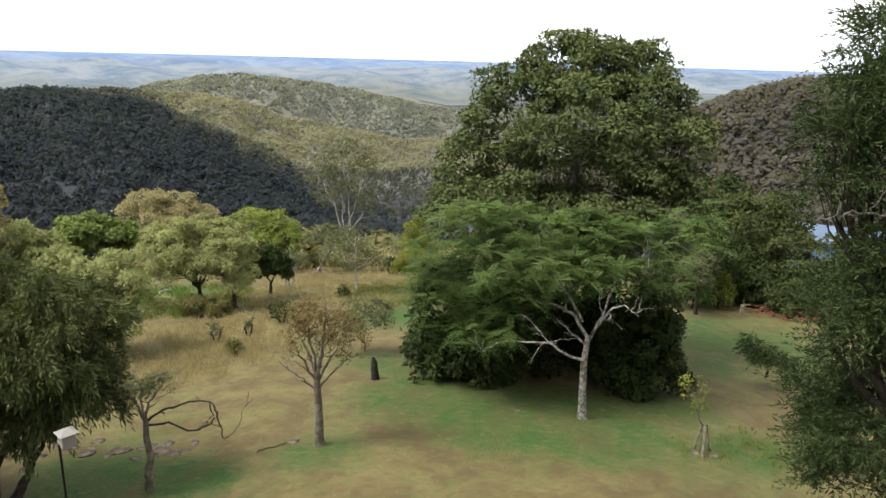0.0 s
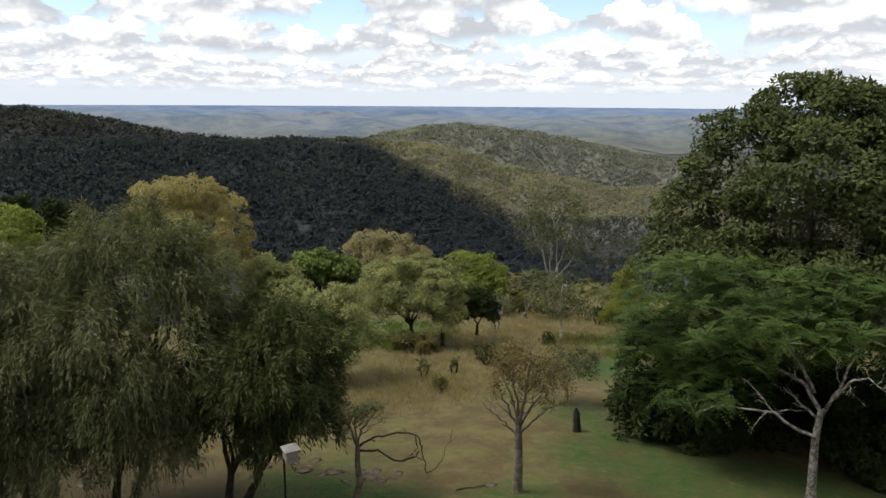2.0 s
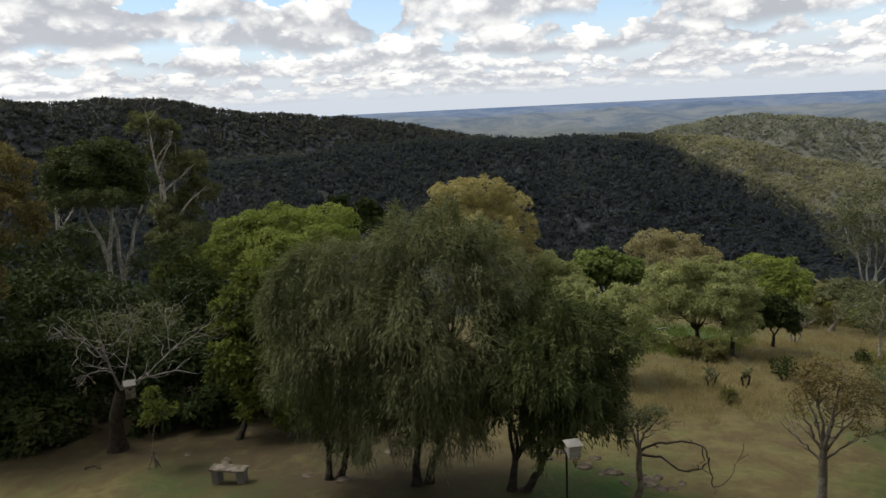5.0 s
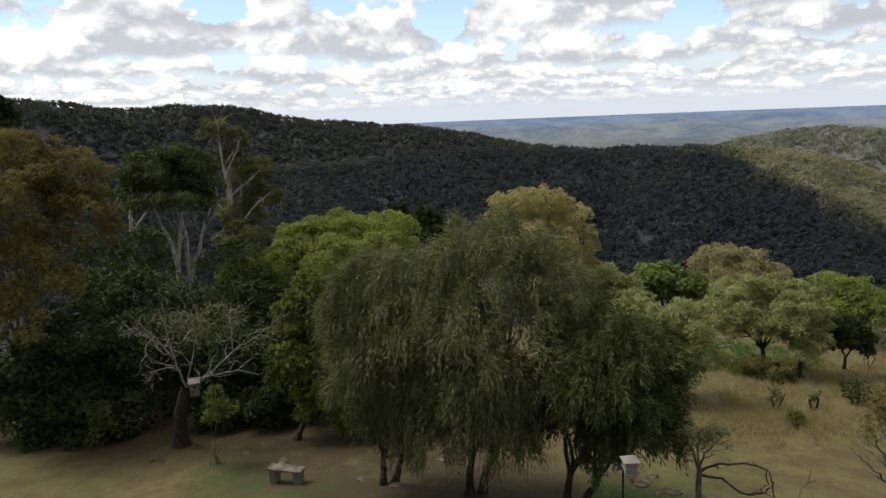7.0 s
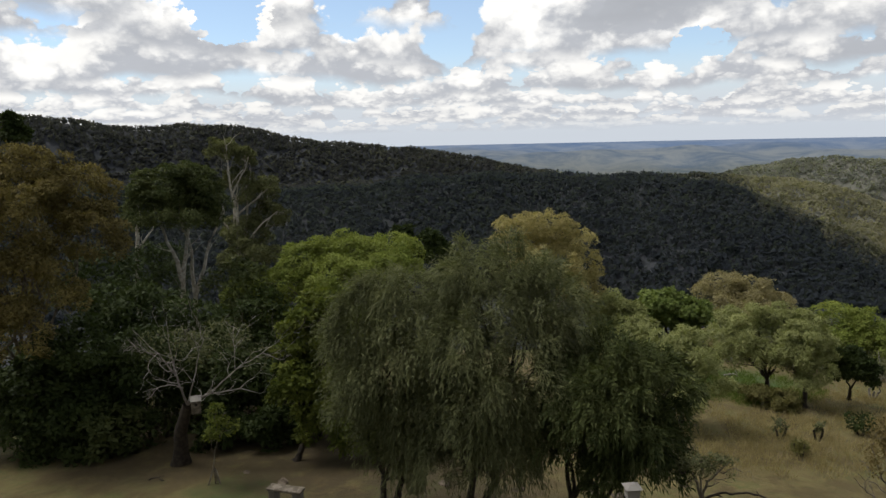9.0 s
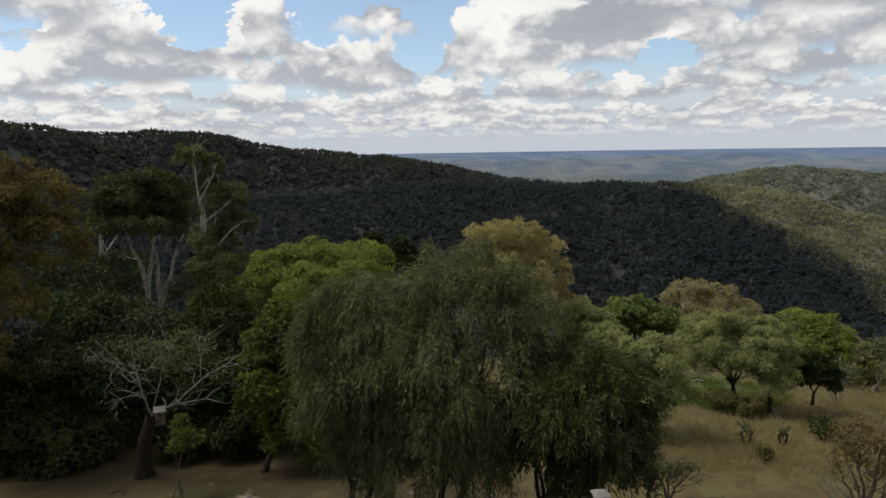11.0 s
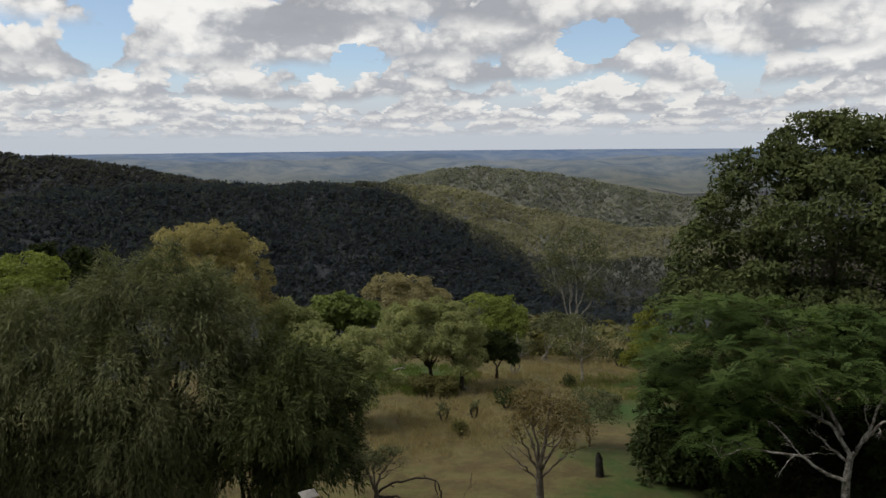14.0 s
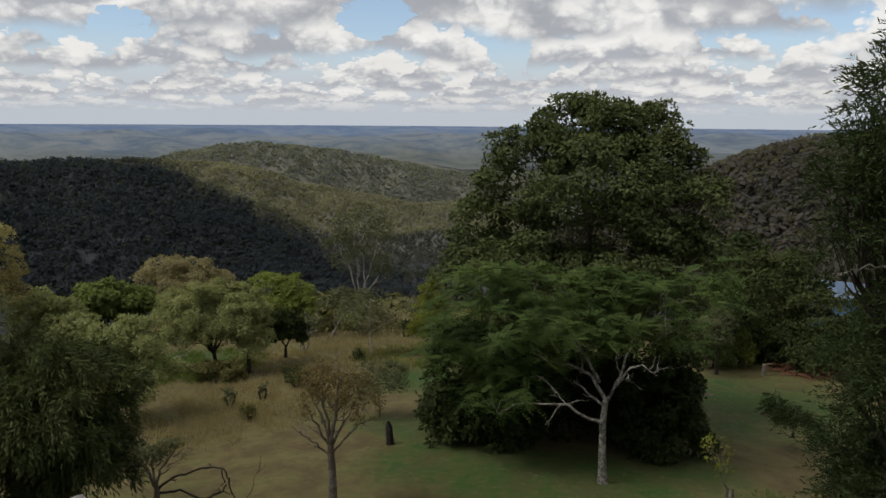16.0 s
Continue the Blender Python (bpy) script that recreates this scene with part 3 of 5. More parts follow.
def land(x, y):
    """The ground's height: a lawn that falls gently, then a deep wooded valley with ridges behind it, and an unseen
    hill added behind the eye.
    """
    x, y = np.asarray(x, float), np.asarray(y, float)
    r = np.hypot(x, y)
    az = np.degrees(np.arctan2(-x, y))
    rn = crest(az, NEAR_R)
    zn = EYE + rn * np.tan(np.radians(crest(az, NEAR_RIDGE)))
    zs = EYE + 1650 * np.tan(np.radians(crest(az, SPUR)))
    zf = EYE + 2400 * np.tan(np.radians(crest(az, FAR_RIDGE)))
    o = np.zeros_like(r)
    rk = np.stack([o, o + LAWN_END, o + 62, o + 110, 0.45 * rn, rn, 1.22 * rn, o + 1650, o + 1960, o + 2400, o + 2800, o + 3700, o + 4900], -1)
    low = EYE + 0.45 * rn * math.tan(radians(-19))
    zk = np.stack([o + 3, o + 3 - 0.15 * LAWN_END, o - 10, o - 34, low, zn, np.minimum(zn, zs) - 45 * rn / 1100, zs, np.minimum(zs, zf) - 95, zf, np.minimum(zf, EYE - 165) - 8, o + EYE - 88, o + EYE - 50], -1)
    i = np.clip((r[..., None] >= rk).sum(-1) - 1, 0, rk.shape[-1] - 2)[..., None]
    r0, r1 = np.take_along_axis(rk, i, -1)[..., 0], np.take_along_axis(rk, i + 1, -1)[..., 0]
    z0, z1 = np.take_along_axis(zk, i, -1)[..., 0], np.take_along_axis(zk, i + 1, -1)[..., 0]
    f = np.clip((r - r0) / (r1 - r0), 0, 1)
    s = f * f * (3 - 2 * f)
    w = np.clip((r - 62) / 100, 0, 1)
    f = f + (s - f) * w
    z = z0 + (z1 - z0) * f
    rough = np.clip((r - 130) / 500, 0, 1) * np.clip((2900 - r) / 600, 0, 1) * 9
    z = z + rough * (np.sin(x / 61 + 1.3 * np.sin(y / 87)) * np.sin(y / 53 + 0.7) * 0.6 + np.sin(x / 23 + y / 31) * 0.25)
    gully = 4 * f * (1 - f) * np.clip((r - 1250) / 250, 0, 1) * np.clip((2750 - r) / 300, 0, 1)
    z = z + gully * (17 * np.sin(0.75 * az + 1.6 * np.sin(r / 210)) + 8 * np.sin(2.1 * az + r / 130))
    far = np.clip((r - 2800) / 500, 0, 1) * np.clip((4850 - r) / 700, 0, 1)
    fold = np.sin(az / 5.2 + r / 240 + 1.7 * np.sin(az / 11 + r / 390)) + 0.6 * np.sin(az / 1.9 - r / 150 + 1.2 * np.sin(az / 3.7)) + 0.3 * np.sin(az / 0.8 + r / 97)
    z = z + far * 15 * fold
    return z + 0.05 * np.sin(x * 0.9 + 0.4) * np.sin(y * 0.7 + 1.1) * np.clip((60 - r) / 20, 0, 1)


def land_at(x, y):
    return float(land(np.array(x), np.array(y)))


def land_sheet(name, radii, mat, label):
    az = np.radians(np.concatenate([np.arange(-180, -45, 5.0), np.arange(-45, 95, 0.5), np.arange(95, 180, 5.0)]))
    R, A = np.meshgrid(radii, az, indexing="ij")
    x, y = -R * np.sin(A), R * np.cos(A)
    v = np.stack([x, y, land(x, y)], -1).reshape(-1, 3)
    k, n = len(radii), len(az)
    i, j = np.meshgrid(np.arange(k - 1), np.arange(n), indexing="ij")
    a, b = i * n + j, i * n + (j + 1) % n
    q = np.stack([a, a + n, b + n, b], -1).reshape(-1, 4)
    return tagged(new(name, mesh_of(name, v, q, mat, True)), label, name, kind="structure")


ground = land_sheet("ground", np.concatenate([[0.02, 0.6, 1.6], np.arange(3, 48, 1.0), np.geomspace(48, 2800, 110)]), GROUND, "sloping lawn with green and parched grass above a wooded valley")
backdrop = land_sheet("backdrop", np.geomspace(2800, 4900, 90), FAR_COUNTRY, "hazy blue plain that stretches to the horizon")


# ---- woods on the ridges ----
def woods(name, label, mats, seed, azs, ks, count, crown, tall, per, lo_el=-15.0, lift=0.0, rim=None, leaf=0.36):
    """A far wood: crowns of loose upright leaf masses, one joined mesh. ks: how far out, in metres or parts of the near
    ridge's.
    rim: towards the near ridge's rim, that many degrees below and above it, the trees change over to the later, lighter
    materials: a cloud shadow's soft edge put into colour."""
    rng = np.random.default_rng(seed)
    az = rng.uniform(*azs, count)
    scale = crest(az, NEAR_R) if ks[1] < 3 else 1.0
    r = np.sqrt(rng.uniform(ks[0] ** 2, ks[1] ** 2, count)) * scale
    a = np.radians(az)
    x, y = -r * np.sin(a), r * np.cos(a)
    z = land(x, y)
    el = np.degrees(np.arctan2(z - EYE, r))
    keep = el > lo_el
    x, y, z, az, el = x[keep], y[keep], z[keep], az[keep], el[keep]
    n = len(x)
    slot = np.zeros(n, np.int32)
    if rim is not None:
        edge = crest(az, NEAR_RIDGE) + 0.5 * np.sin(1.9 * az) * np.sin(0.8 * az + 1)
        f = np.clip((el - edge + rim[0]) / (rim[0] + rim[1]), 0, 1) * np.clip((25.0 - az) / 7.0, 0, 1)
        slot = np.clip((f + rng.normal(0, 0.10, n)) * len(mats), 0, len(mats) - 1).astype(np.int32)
    h = tall * rng.uniform(0.6, 1.3, n)
    w = crown * rng.uniform(0.6, 1.3, n)
    d = unit(rng.normal(size=(n, per, 3)) + [0, 0, 0.45])
    c = np.stack([x, y, z + 0.5 * h + lift], -1)[:, None]
    size = np.stack([w / 2, w / 2, 0.5 * h], -1)[:, None]
    p = c + d * size * rng.uniform(0.30, 1.0, (n, per, 1))
    up = unit(d + rng.normal(size=d.shape) * 0.30 + [0, 0, 0.45])
    along = np.array([0, 0, 1.0]) + rng.normal(size=d.shape) * 0.35
    along = unit(along - (along * up).sum(-1, keepdims=True) * up) * (leaf * h)[:, None, None]
    side = unit(np.cross(up, along)) * (0.48 * leaf * w)[:, None, None]
    v, q = leaf_quads((p - along * 0.5).reshape(-1, 3), along.reshape(-1, 3), side.reshape(-1, 3))
    me = mesh_of(name, v, q, mats[0])
    for m in mats[1:]:
        me.materials.append(m)
    me.polygons.foreach_set("material_index", np.repeat(slot, per))
    return tagged(new(name, me), label, "forest", kind="stuff")


woods("dark_forest", "dense forest on the valley's steep side, cloud shadow put into its dark leaves", (F_DARK, F_HALF, F_LIGHT), 1, (8, 84), (0.55, 1.02), 23000, 7.2, 11.0, 7, -13.0, 1.0, (1.7, 0.7), 0.44)
woods("spur_forest", "gum forest along a descending spur, sunlight put into its pale olive leaves", (F_HALF, F_LIGHT, F_OLIVE, F_OLIVE), 2, (-8, 40), (1300, 1720), 12500, 9.0, 10.0, 6, -15, 1.0, (0.6, 1.1), 0.54)
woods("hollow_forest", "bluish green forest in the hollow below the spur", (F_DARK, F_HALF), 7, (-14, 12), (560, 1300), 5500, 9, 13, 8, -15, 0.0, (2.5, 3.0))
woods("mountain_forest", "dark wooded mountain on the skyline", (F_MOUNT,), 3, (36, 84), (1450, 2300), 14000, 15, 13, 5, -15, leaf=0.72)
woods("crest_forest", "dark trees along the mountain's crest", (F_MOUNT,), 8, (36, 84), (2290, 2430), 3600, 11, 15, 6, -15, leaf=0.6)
woods("hill_forest", "wooded hill beyond the valley, haze put into its pale olive leaves", (F_HILL,), 4, (-8, 36), (1850, 2430), 12500, 11.5, 9, 5, -15, 1.0, leaf=0.66)
woods("gully_forest", "forest in a gully of the far hill, shade put into its dark leaves", (F_GULLY,), 10, (1, 11), (1930, 2120), 1500, 11, 13, 8, -15)
woods("scrub_forest", "brown grey scrub on a steep hillside", (F_GREY,), 5, (-36, -6), (0.5, 1.02), 6500, 5.5, 8, 10, -15, leaf=0.42)
woods("valley_forest", "brown and olive trees below the crest of the slope", (L_BROWN,), 6, (-34, 14), (90, 190), 700, 7.0, 10, 60, -30)


# ---- trees ----
def tree(name, label, seed, base, blobs, leaf, mat, bark, girth, fork=0.45, limbs=None, lean=(0, 0), trunks=1, splay=0.5, limb_bark=None, stem=None, crown_label=""):
    """A tree at base (x, y): tapered trunks, a limb to each large mass of its crown, twigs, and leaves. leaf: how the leaves are made, given rng and blobs."""
    rng = np.random.default_rng(seed)
    x, y = base
    z = land_at(x, y)
    top = base_empty(name, x, y, z - 0.05, label, "tree" if "shrub" not in name and "bush" not in name else "shrub")
    inv = np.array([x, y, z - 0.05])
    local = [(b[0] - inv[0], b[1] - inv[1], b[2] - inv[2], *b[3:]) for b in blobs]
    mid = np.average([b[:3] for b in local], axis=0, weights=[b[3] for b in local])
    low = min(b[2] - b[4] for b in local)
    for i in range(trunks):
        a = 2 * np.pi * (i + rng.random() * 0.4) / max(trunks, 1)
        foot = np.array([math.cos(a), math.sin(a), 0]) * (girth * 1.3 if trunks > 1 else 0)
        join = np.array([lean[0], lean[1], 0]) + np.array([mid[0], mid[1], 0]) * 0.35 + foot * (1 + splay * 4)
        join[2] = max(0.5, mid[2] * fork)
        pts, rad = bend(rng, foot, join, girth, girth * 0.62, 9, 0.05)
        if stem is not None:
            way = np.array([[*inv], *stem], float) - inv
            f = np.linspace(0, len(stem), 4 * len(stem) + 1)
            pts = np.stack([np.interp(f, np.arange(len(way)), way[:, k]) for k in range(3)], -1)
            rad = np.linspace(girth, girth * 0.6, len(f))
        rad[0] *= 1.45
        rad[1] *= 1.12
        part_of("trunk", mesh_of("trunk", *tubes([(pts, rad)], 10), bark, True), top)
        mine = [] if limbs is False else [b for k, b in enumerate(local) if k % trunks == i]
        twigs = []
        for b in mine:
            goal = np.array(b[:3]) + [0, 0, 0.1 * b[4]]
            start = pts[-1] if rng.random() < 0.7 else pts[-2]
            lp, lr = bend(rng, start, goal, girth * 0.5, girth * 0.16, 8, 0.10, 0.05)
            part_of("limb", mesh_of("limb", *tubes([(lp, lr)], 7), limb_bark or bark, True), top)
            for _ in range(5):
                k = rng.integers(3, 8)
                d = unit(rng.normal(size=3) + [0, 0, 0.3])
                end = np.array(b[:3]) + d * [b[3], b[3], b[4]] * rng.uniform(0.6, 0.95)
                tp, tr = bend(rng, lp[k], end, lr[k] * 0.6, 0.008, 5, 0.12)
                twigs.append((tp, tr))
                for _ in range(1):
                    e2 = end + unit(rng.normal(size=3)) * 0.35 * b[3]
                    twigs.append(bend(rng, tp[3], e2, tr[3] * 0.7, 0.005, 4, 0.12))
        if twigs:
            part_of("branchwork", mesh_of("branchwork", *tubes(twigs, 4), limb_bark or bark, True), top, kind="stuff")
    if leaf is not None:
        v, q = leaf(rng, local)
        part_of("crown", mesh_of("crown", v, q, mat), top, crown_label)
    return top


def broad(count, length=0.16, width=0.075, **k):
    return lambda rng, b: crown_leaves(rng, b, count, length, width, **k)


def shrub(name, label, seed, blobs, count, length, width, mat, bark=None, skirt=True, **k):
    """A shrub whose foliage comes down to the ground, unless it has no skirt."""
    x, y = np.average([b[:2] for b in blobs], axis=0, weights=[b[3] for b in blobs])
    full = list(blobs)
    for bx, by, bz, rx, rz in blobs if skirt else ():
        g, z = land_at(bx, by), bz
        while z - 0.8 * rz > g + 0.15 and len(full) < 4 * len(blobs):
            z = max(z - 1.15 * rz, g + 0.5 * rz)
            full.append((bx, by, z, rx * 0.95, rz))
    count = int(count * (1 + 0.5 * (len(full) / len(blobs) - 1)))
    return tree(name, label, seed, (float(x), float(y)), full, broad(count, length, width, **k), mat, bark or BARK_DARK, 0.05, 0.3, trunks=2)


def bare_branches(lines, mat, parent, name="branch", sides=6, forks=3, spread=0.5):
    """Each line: its points from the thick end, and the radii at both ends. Every branch carries its own smaller twigs."""
    o = np.array(parent.location)
    for n, (pts, r0, r1) in enumerate(lines):
        rng = np.random.default_rng(100 * len(lines) + n)
        pts = np.array(pts, float) - o
        f = np.linspace(0, len(pts) - 1, len(pts) * 4 - 3)
        fine = np.stack([np.interp(f, np.arange(len(pts)), pts[:, i]) for i in range(3)], -1)
        fine[1:-1] += rng.normal(0, 0.018, fine[1:-1].shape)
        rad = np.linspace(r0, r1, len(f))
        made = [(fine, rad)]
        size = np.linalg.norm(fine[-1] - fine[0])
        way = unit(fine[-1] - fine[0])
        for _ in range(forks):
            k = rng.integers(len(f) // 4, len(f))
            d = unit(way * 0.7 + rng.normal(size=3) * 0.75 + [0, 0, 0.25])
            tp, tr = bend(rng, fine[k], fine[k] + d * size * spread * rng.uniform(0.4, 1.0), rad[k] * 0.65, 0.005, 6, 0.16)
            made.append((tp, tr))
            for _ in range(3):
                j = rng.integers(1, 6)
                e = tp[j] + unit(d + rng.normal(size=3) * 0.8) * size * spread * rng.uniform(0.15, 0.4)
                made.append(bend(rng, tp[j], e, tr[j] * 0.6, 0.004, 4, 0.15))
        part_of(name, mesh_of(name, *tubes(made, sides), mat, True), parent)


# ---- the tall dark tree and what grows round it ----
tree("tall_tree", "tall dense dark green broadleaf tree on the lawn", 11, (4.47, 24.60),
     [(4.30, 25.64, 9.55, 2.02, 1.15), (6.32, 25.74, 9.45, 1.73, 1.08), (2.58, 25.37, 8.04, 1.78, 1.57), (7.08, 25.02, 7.90, 1.60, 1.55), (4.74, 24.55, 7.69, 2.46, 1.91), (1.55, 24.95, 5.88, 1.90, 1.62),
      (8.16, 23.63, 7.32, 1.06, 0.74), (4.92, 24.00, 5.44, 2.84, 2.06), (0.80, 24.49, 4.21, 1.60, 1.54), (7.25, 23.93, 5.22, 1.85, 1.57), (3.44, 23.75, 3.76, 2.70, 1.82), (6.22, 23.70, 3.24, 2.08, 1.62)],
     broad(92000, 0.175, 0.078, size=0.27, cover=1.2, flat=0.64, deep=0.16), L_DARK, BARK_GREY, 0.26, 0.35, trunks=3)
feathery = tree("feathery_tree", "spreading tree with a white lichened trunk and feathery leaves", 12, (4.04, 18.01),
     [(0.77, 20.99, 4.95, 1.54, 0.71), (2.48, 20.85, 4.95, 1.61, 0.70), (4.46, 20.52, 5.00, 1.64, 0.69), (1.08, 19.47, 4.16, 1.69, 0.76), (3.23, 19.33, 4.40, 1.81, 0.60), (4.93, 18.97, 4.26, 0.99, 0.39),
      (6.19, 19.54, 5.04, 1.45, 0.82), (7.38, 19.66, 5.54, 0.75, 0.65), (0.31, 19.50, 2.84, 1.15, 0.88), (1.59, 18.73, 2.56, 1.19, 0.77), (3.79, 19.43, 3.66, 0.96, 0.34), (2.40, 19.25, 3.42, 1.12, 0.61), (6.43, 18.94, 4.15, 0.67, 0.57), (-0.30, 20.80, 4.05, 0.95, 0.75), (-0.30, 20.50, 2.95, 1.0, 0.75), (0.75, 19.90, 2.05, 1.0, 0.65), (1.75, 20.10, 3.35, 1.2, 0.70)],
     lambda rng, b: crown_fronds(rng, b, 430, 8, 0.72, 10, 0.135, 0.046), L_FERN, BARK_WHITE, 0.12, 0.3, limbs=False, stem=[(3.98, 17.96, 1.09), (3.95, 17.97, 1.94), (4.02, 18.06, 2.57)])
bare_branches([([(3.94, 17.87, 1.98), (3.40, 17.88, 2.17), (2.95, 17.86, 2.49), (2.30, 17.85, 2.54), (1.70, 17.92, 2.50), (1.17, 17.96, 2.16)], 0.048, 0.011),
               ([(3.96, 17.97, 1.94), (4.02, 18.06, 2.57), (3.70, 18.23, 3.16), (3.17, 18.43, 3.40), (2.65, 18.61, 3.40), (2.19, 18.87, 3.55)], 0.069, 0.013),
               ([(4.02, 18.06, 2.57), (4.26, 17.90, 3.06), (4.55, 17.73, 3.61), (4.82, 17.65, 3.70), (5.19, 17.55, 3.46)], 0.048, 0.011),
               ([(3.86, 18.20, 3.01), (3.47, 18.48, 3.72), (3.09, 18.75, 4.03), (2.64, 19.02, 4.34)], 0.048, 0.013),
               ([(3.99, 18.06, 2.40), (3.50, 18.27, 2.72), (3.20, 18.42, 2.99)], 0.039, 0.011),
               ([(4.03, 18.06, 2.49), (4.40, 18.28, 3.16), (4.86, 18.89, 3.95), (5.71, 19.38, 4.66)], 0.048, 0.013),
               ([(5.33, 18.86, 3.89), (5.67, 18.76, 4.18), (5.68, 18.76, 4.83), (5.52, 18.81, 5.30)], 0.029, 0.009),
               ([(5.67, 18.76, 4.18), (5.94, 18.68, 4.38), (6.15, 18.61, 4.63)], 0.020, 0.007),
               ([(4.36, 18.08, 3.23), (4.25, 18.11, 3.71), (4.33, 18.09, 4.04)], 0.020, 0.007),
               ([(2.95, 17.86, 2.49), (2.59, 17.91, 2.92), (2.27, 17.96, 3.22)], 0.020, 0.007),
               ([(3.47, 18.48, 3.72), (2.82, 19.40, 4.74), (1.89, 19.91, 4.91)], 0.029, 0.011)], BARK_WHITE, feathery, "limb", forks=4, spread=0.4)
shrub("dense_shrub", "dense dark shrub that reaches down to the lawn", 13, [(0.26, 22.00, 1.92, 1.34, 1.38), (-0.13, 21.20, 0.55, 1.02, 0.95), (1.04, 21.48, 0.56, 1.57, 1.24), (1.89, 22.42, 1.51, 1.51, 1.42)], 26000, 0.19, 0.075, L_DEEP)
shrub("dense_shrub", "dense dark shrub that reaches down to the lawn", 14, [(6.38, 21.06, 1.58, 1.34, 1.37), (6.68, 20.75, 0.46, 1.13, 1.00), (5.74, 21.76, 0.47, 1.08, 1.20)], 22000, 0.19, 0.075, L_DEEP)
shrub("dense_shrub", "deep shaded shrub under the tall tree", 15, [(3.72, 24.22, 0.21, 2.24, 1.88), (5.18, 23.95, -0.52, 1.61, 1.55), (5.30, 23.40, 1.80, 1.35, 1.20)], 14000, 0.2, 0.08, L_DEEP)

# ---- the open slope ----
bottle = tree("bottle_tree", "small tree with a swollen grey trunk and rusty leaves", 21, (-2.91, 15.48),
     [(-2.85, 15.54, 3.88, 0.60, 0.42), (-2.30, 15.43, 3.70, 0.44, 0.42), (-3.28, 15.46, 3.52, 0.42, 0.46), (-2.68, 15.77, 3.11, 0.48, 0.38), (-3.11, 15.49, 4.00, 0.44, 0.34), (-2.04, 15.37, 3.31, 0.31, 0.34)],
     broad(4200, 0.075, 0.03, size=0.5, deep=0.5, flat=0.9, tuft=0.15), L_RUST, BARK_GREY, 0.125, 0.5, limbs=False, stem=[(-2.89, 15.43, 1.25), (-2.90, 15.43, 1.94), (-2.92, 15.43, 2.43)])
bare_branches([([(-2.92, 15.43, 2.31), (-3.12, 15.39, 2.76), (-3.32, 15.34, 3.14), (-3.53, 15.30, 3.72)], 0.04, 0.008), ([(-2.92, 15.43, 2.38), (-2.98, 15.41, 3.04), (-3.06, 15.40, 3.62), (-3.08, 15.39, 4.25)], 0.045, 0.008),
               ([(-2.92, 15.43, 2.38), (-2.77, 15.35, 3.15), (-2.73, 15.36, 3.79), (-2.65, 15.37, 4.27)], 0.045, 0.008), ([(-2.92, 15.43, 2.31), (-2.65, 15.37, 2.85), (-2.36, 15.32, 3.39), (-2.07, 15.36, 3.94)], 0.04, 0.008),
               ([(-2.90, 15.43, 2.16), (-2.52, 15.40, 2.70), (-2.17, 15.35, 3.02), (-1.85, 15.39, 3.16)], 0.03, 0.006), ([(-2.92, 15.43, 2.16), (-3.25, 15.36, 2.48), (-3.54, 15.30, 2.72), (-3.78, 15.24, 2.95)], 0.03, 0.006),
               ([(-2.90, 15.43, 2.38), (-2.91, 15.73, 2.90), (-2.62, 16.09, 3.35), (-2.49, 16.21, 3.75)], 0.035, 0.007), ([(-2.90, 15.43, 2.38), (-3.13, 15.69, 2.92), (-3.39, 15.84, 3.43), (-3.47, 15.93, 3.76)], 0.035, 0.007)], BARK_GREY, bottle, "limb", forks=4, spread=0.5)
tree("sparse_shrub", "thin grey green shrub with drooping twigs", 22, (-2.75, 23.84), [(-2.85, 23.83, 0.83, 0.91, 0.56), (-2.21, 23.90, 0.93, 0.49, 0.48), (-3.25, 23.78, 0.41, 0.52, 0.43)], broad(3500, 0.1, 0.04, size=0.4), L_GREY, BARK_GREY, 0.04, 0.5)
gnarled = tree("gnarled_tree", "gnarled little tree with a bare drooping bough", 23, (-6.20, 13.36), [(-6.19, 13.22, 3.04, 0.38, 0.33), (-5.75, 13.42, 3.21, 0.30, 0.25), (-6.38, 13.02, 2.99, 0.23, 0.25)],
     broad(1500, 0.075, 0.03, size=0.55, deep=0.5), L_GREY, BARK_GREY, 0.09, 0.6, limbs=False, stem=[(-6.15, 13.24, 1.25), (-6.07, 13.28, 1.56), (-6.12, 13.25, 2.05), (-6.10, 13.26, 2.48)])
bare_branches([([(-6.07, 13.28, 2.34), (-5.69, 13.45, 2.31), (-5.20, 13.54, 2.05), (-4.90, 13.65, 2.17), (-4.71, 13.61, 2.52)], 0.028, 0.012),
               ([(-5.44, 13.44, 2.74), (-5.08, 13.58, 2.79), (-4.76, 13.59, 2.71), (-4.71, 13.61, 2.36), (-4.59, 13.54, 1.91)], 0.022, 0.012),
               ([(-4.59, 13.54, 1.91), (-4.38, 13.61, 2.03), (-4.22, 13.66, 2.34), (-4.08, 13.70, 2.86)], 0.010, 0.005),
               ([(-4.84, 13.56, 2.75), (-4.83, 13.56, 2.44), (-4.93, 13.53, 2.19)], 0.016, 0.007),
               ([(-6.07, 13.28, 2.43), (-5.77, 13.41, 2.63), (-5.42, 13.45, 2.74)], 0.028, 0.022)], BARK_DARK, gnarled, forks=2, spread=0.25)
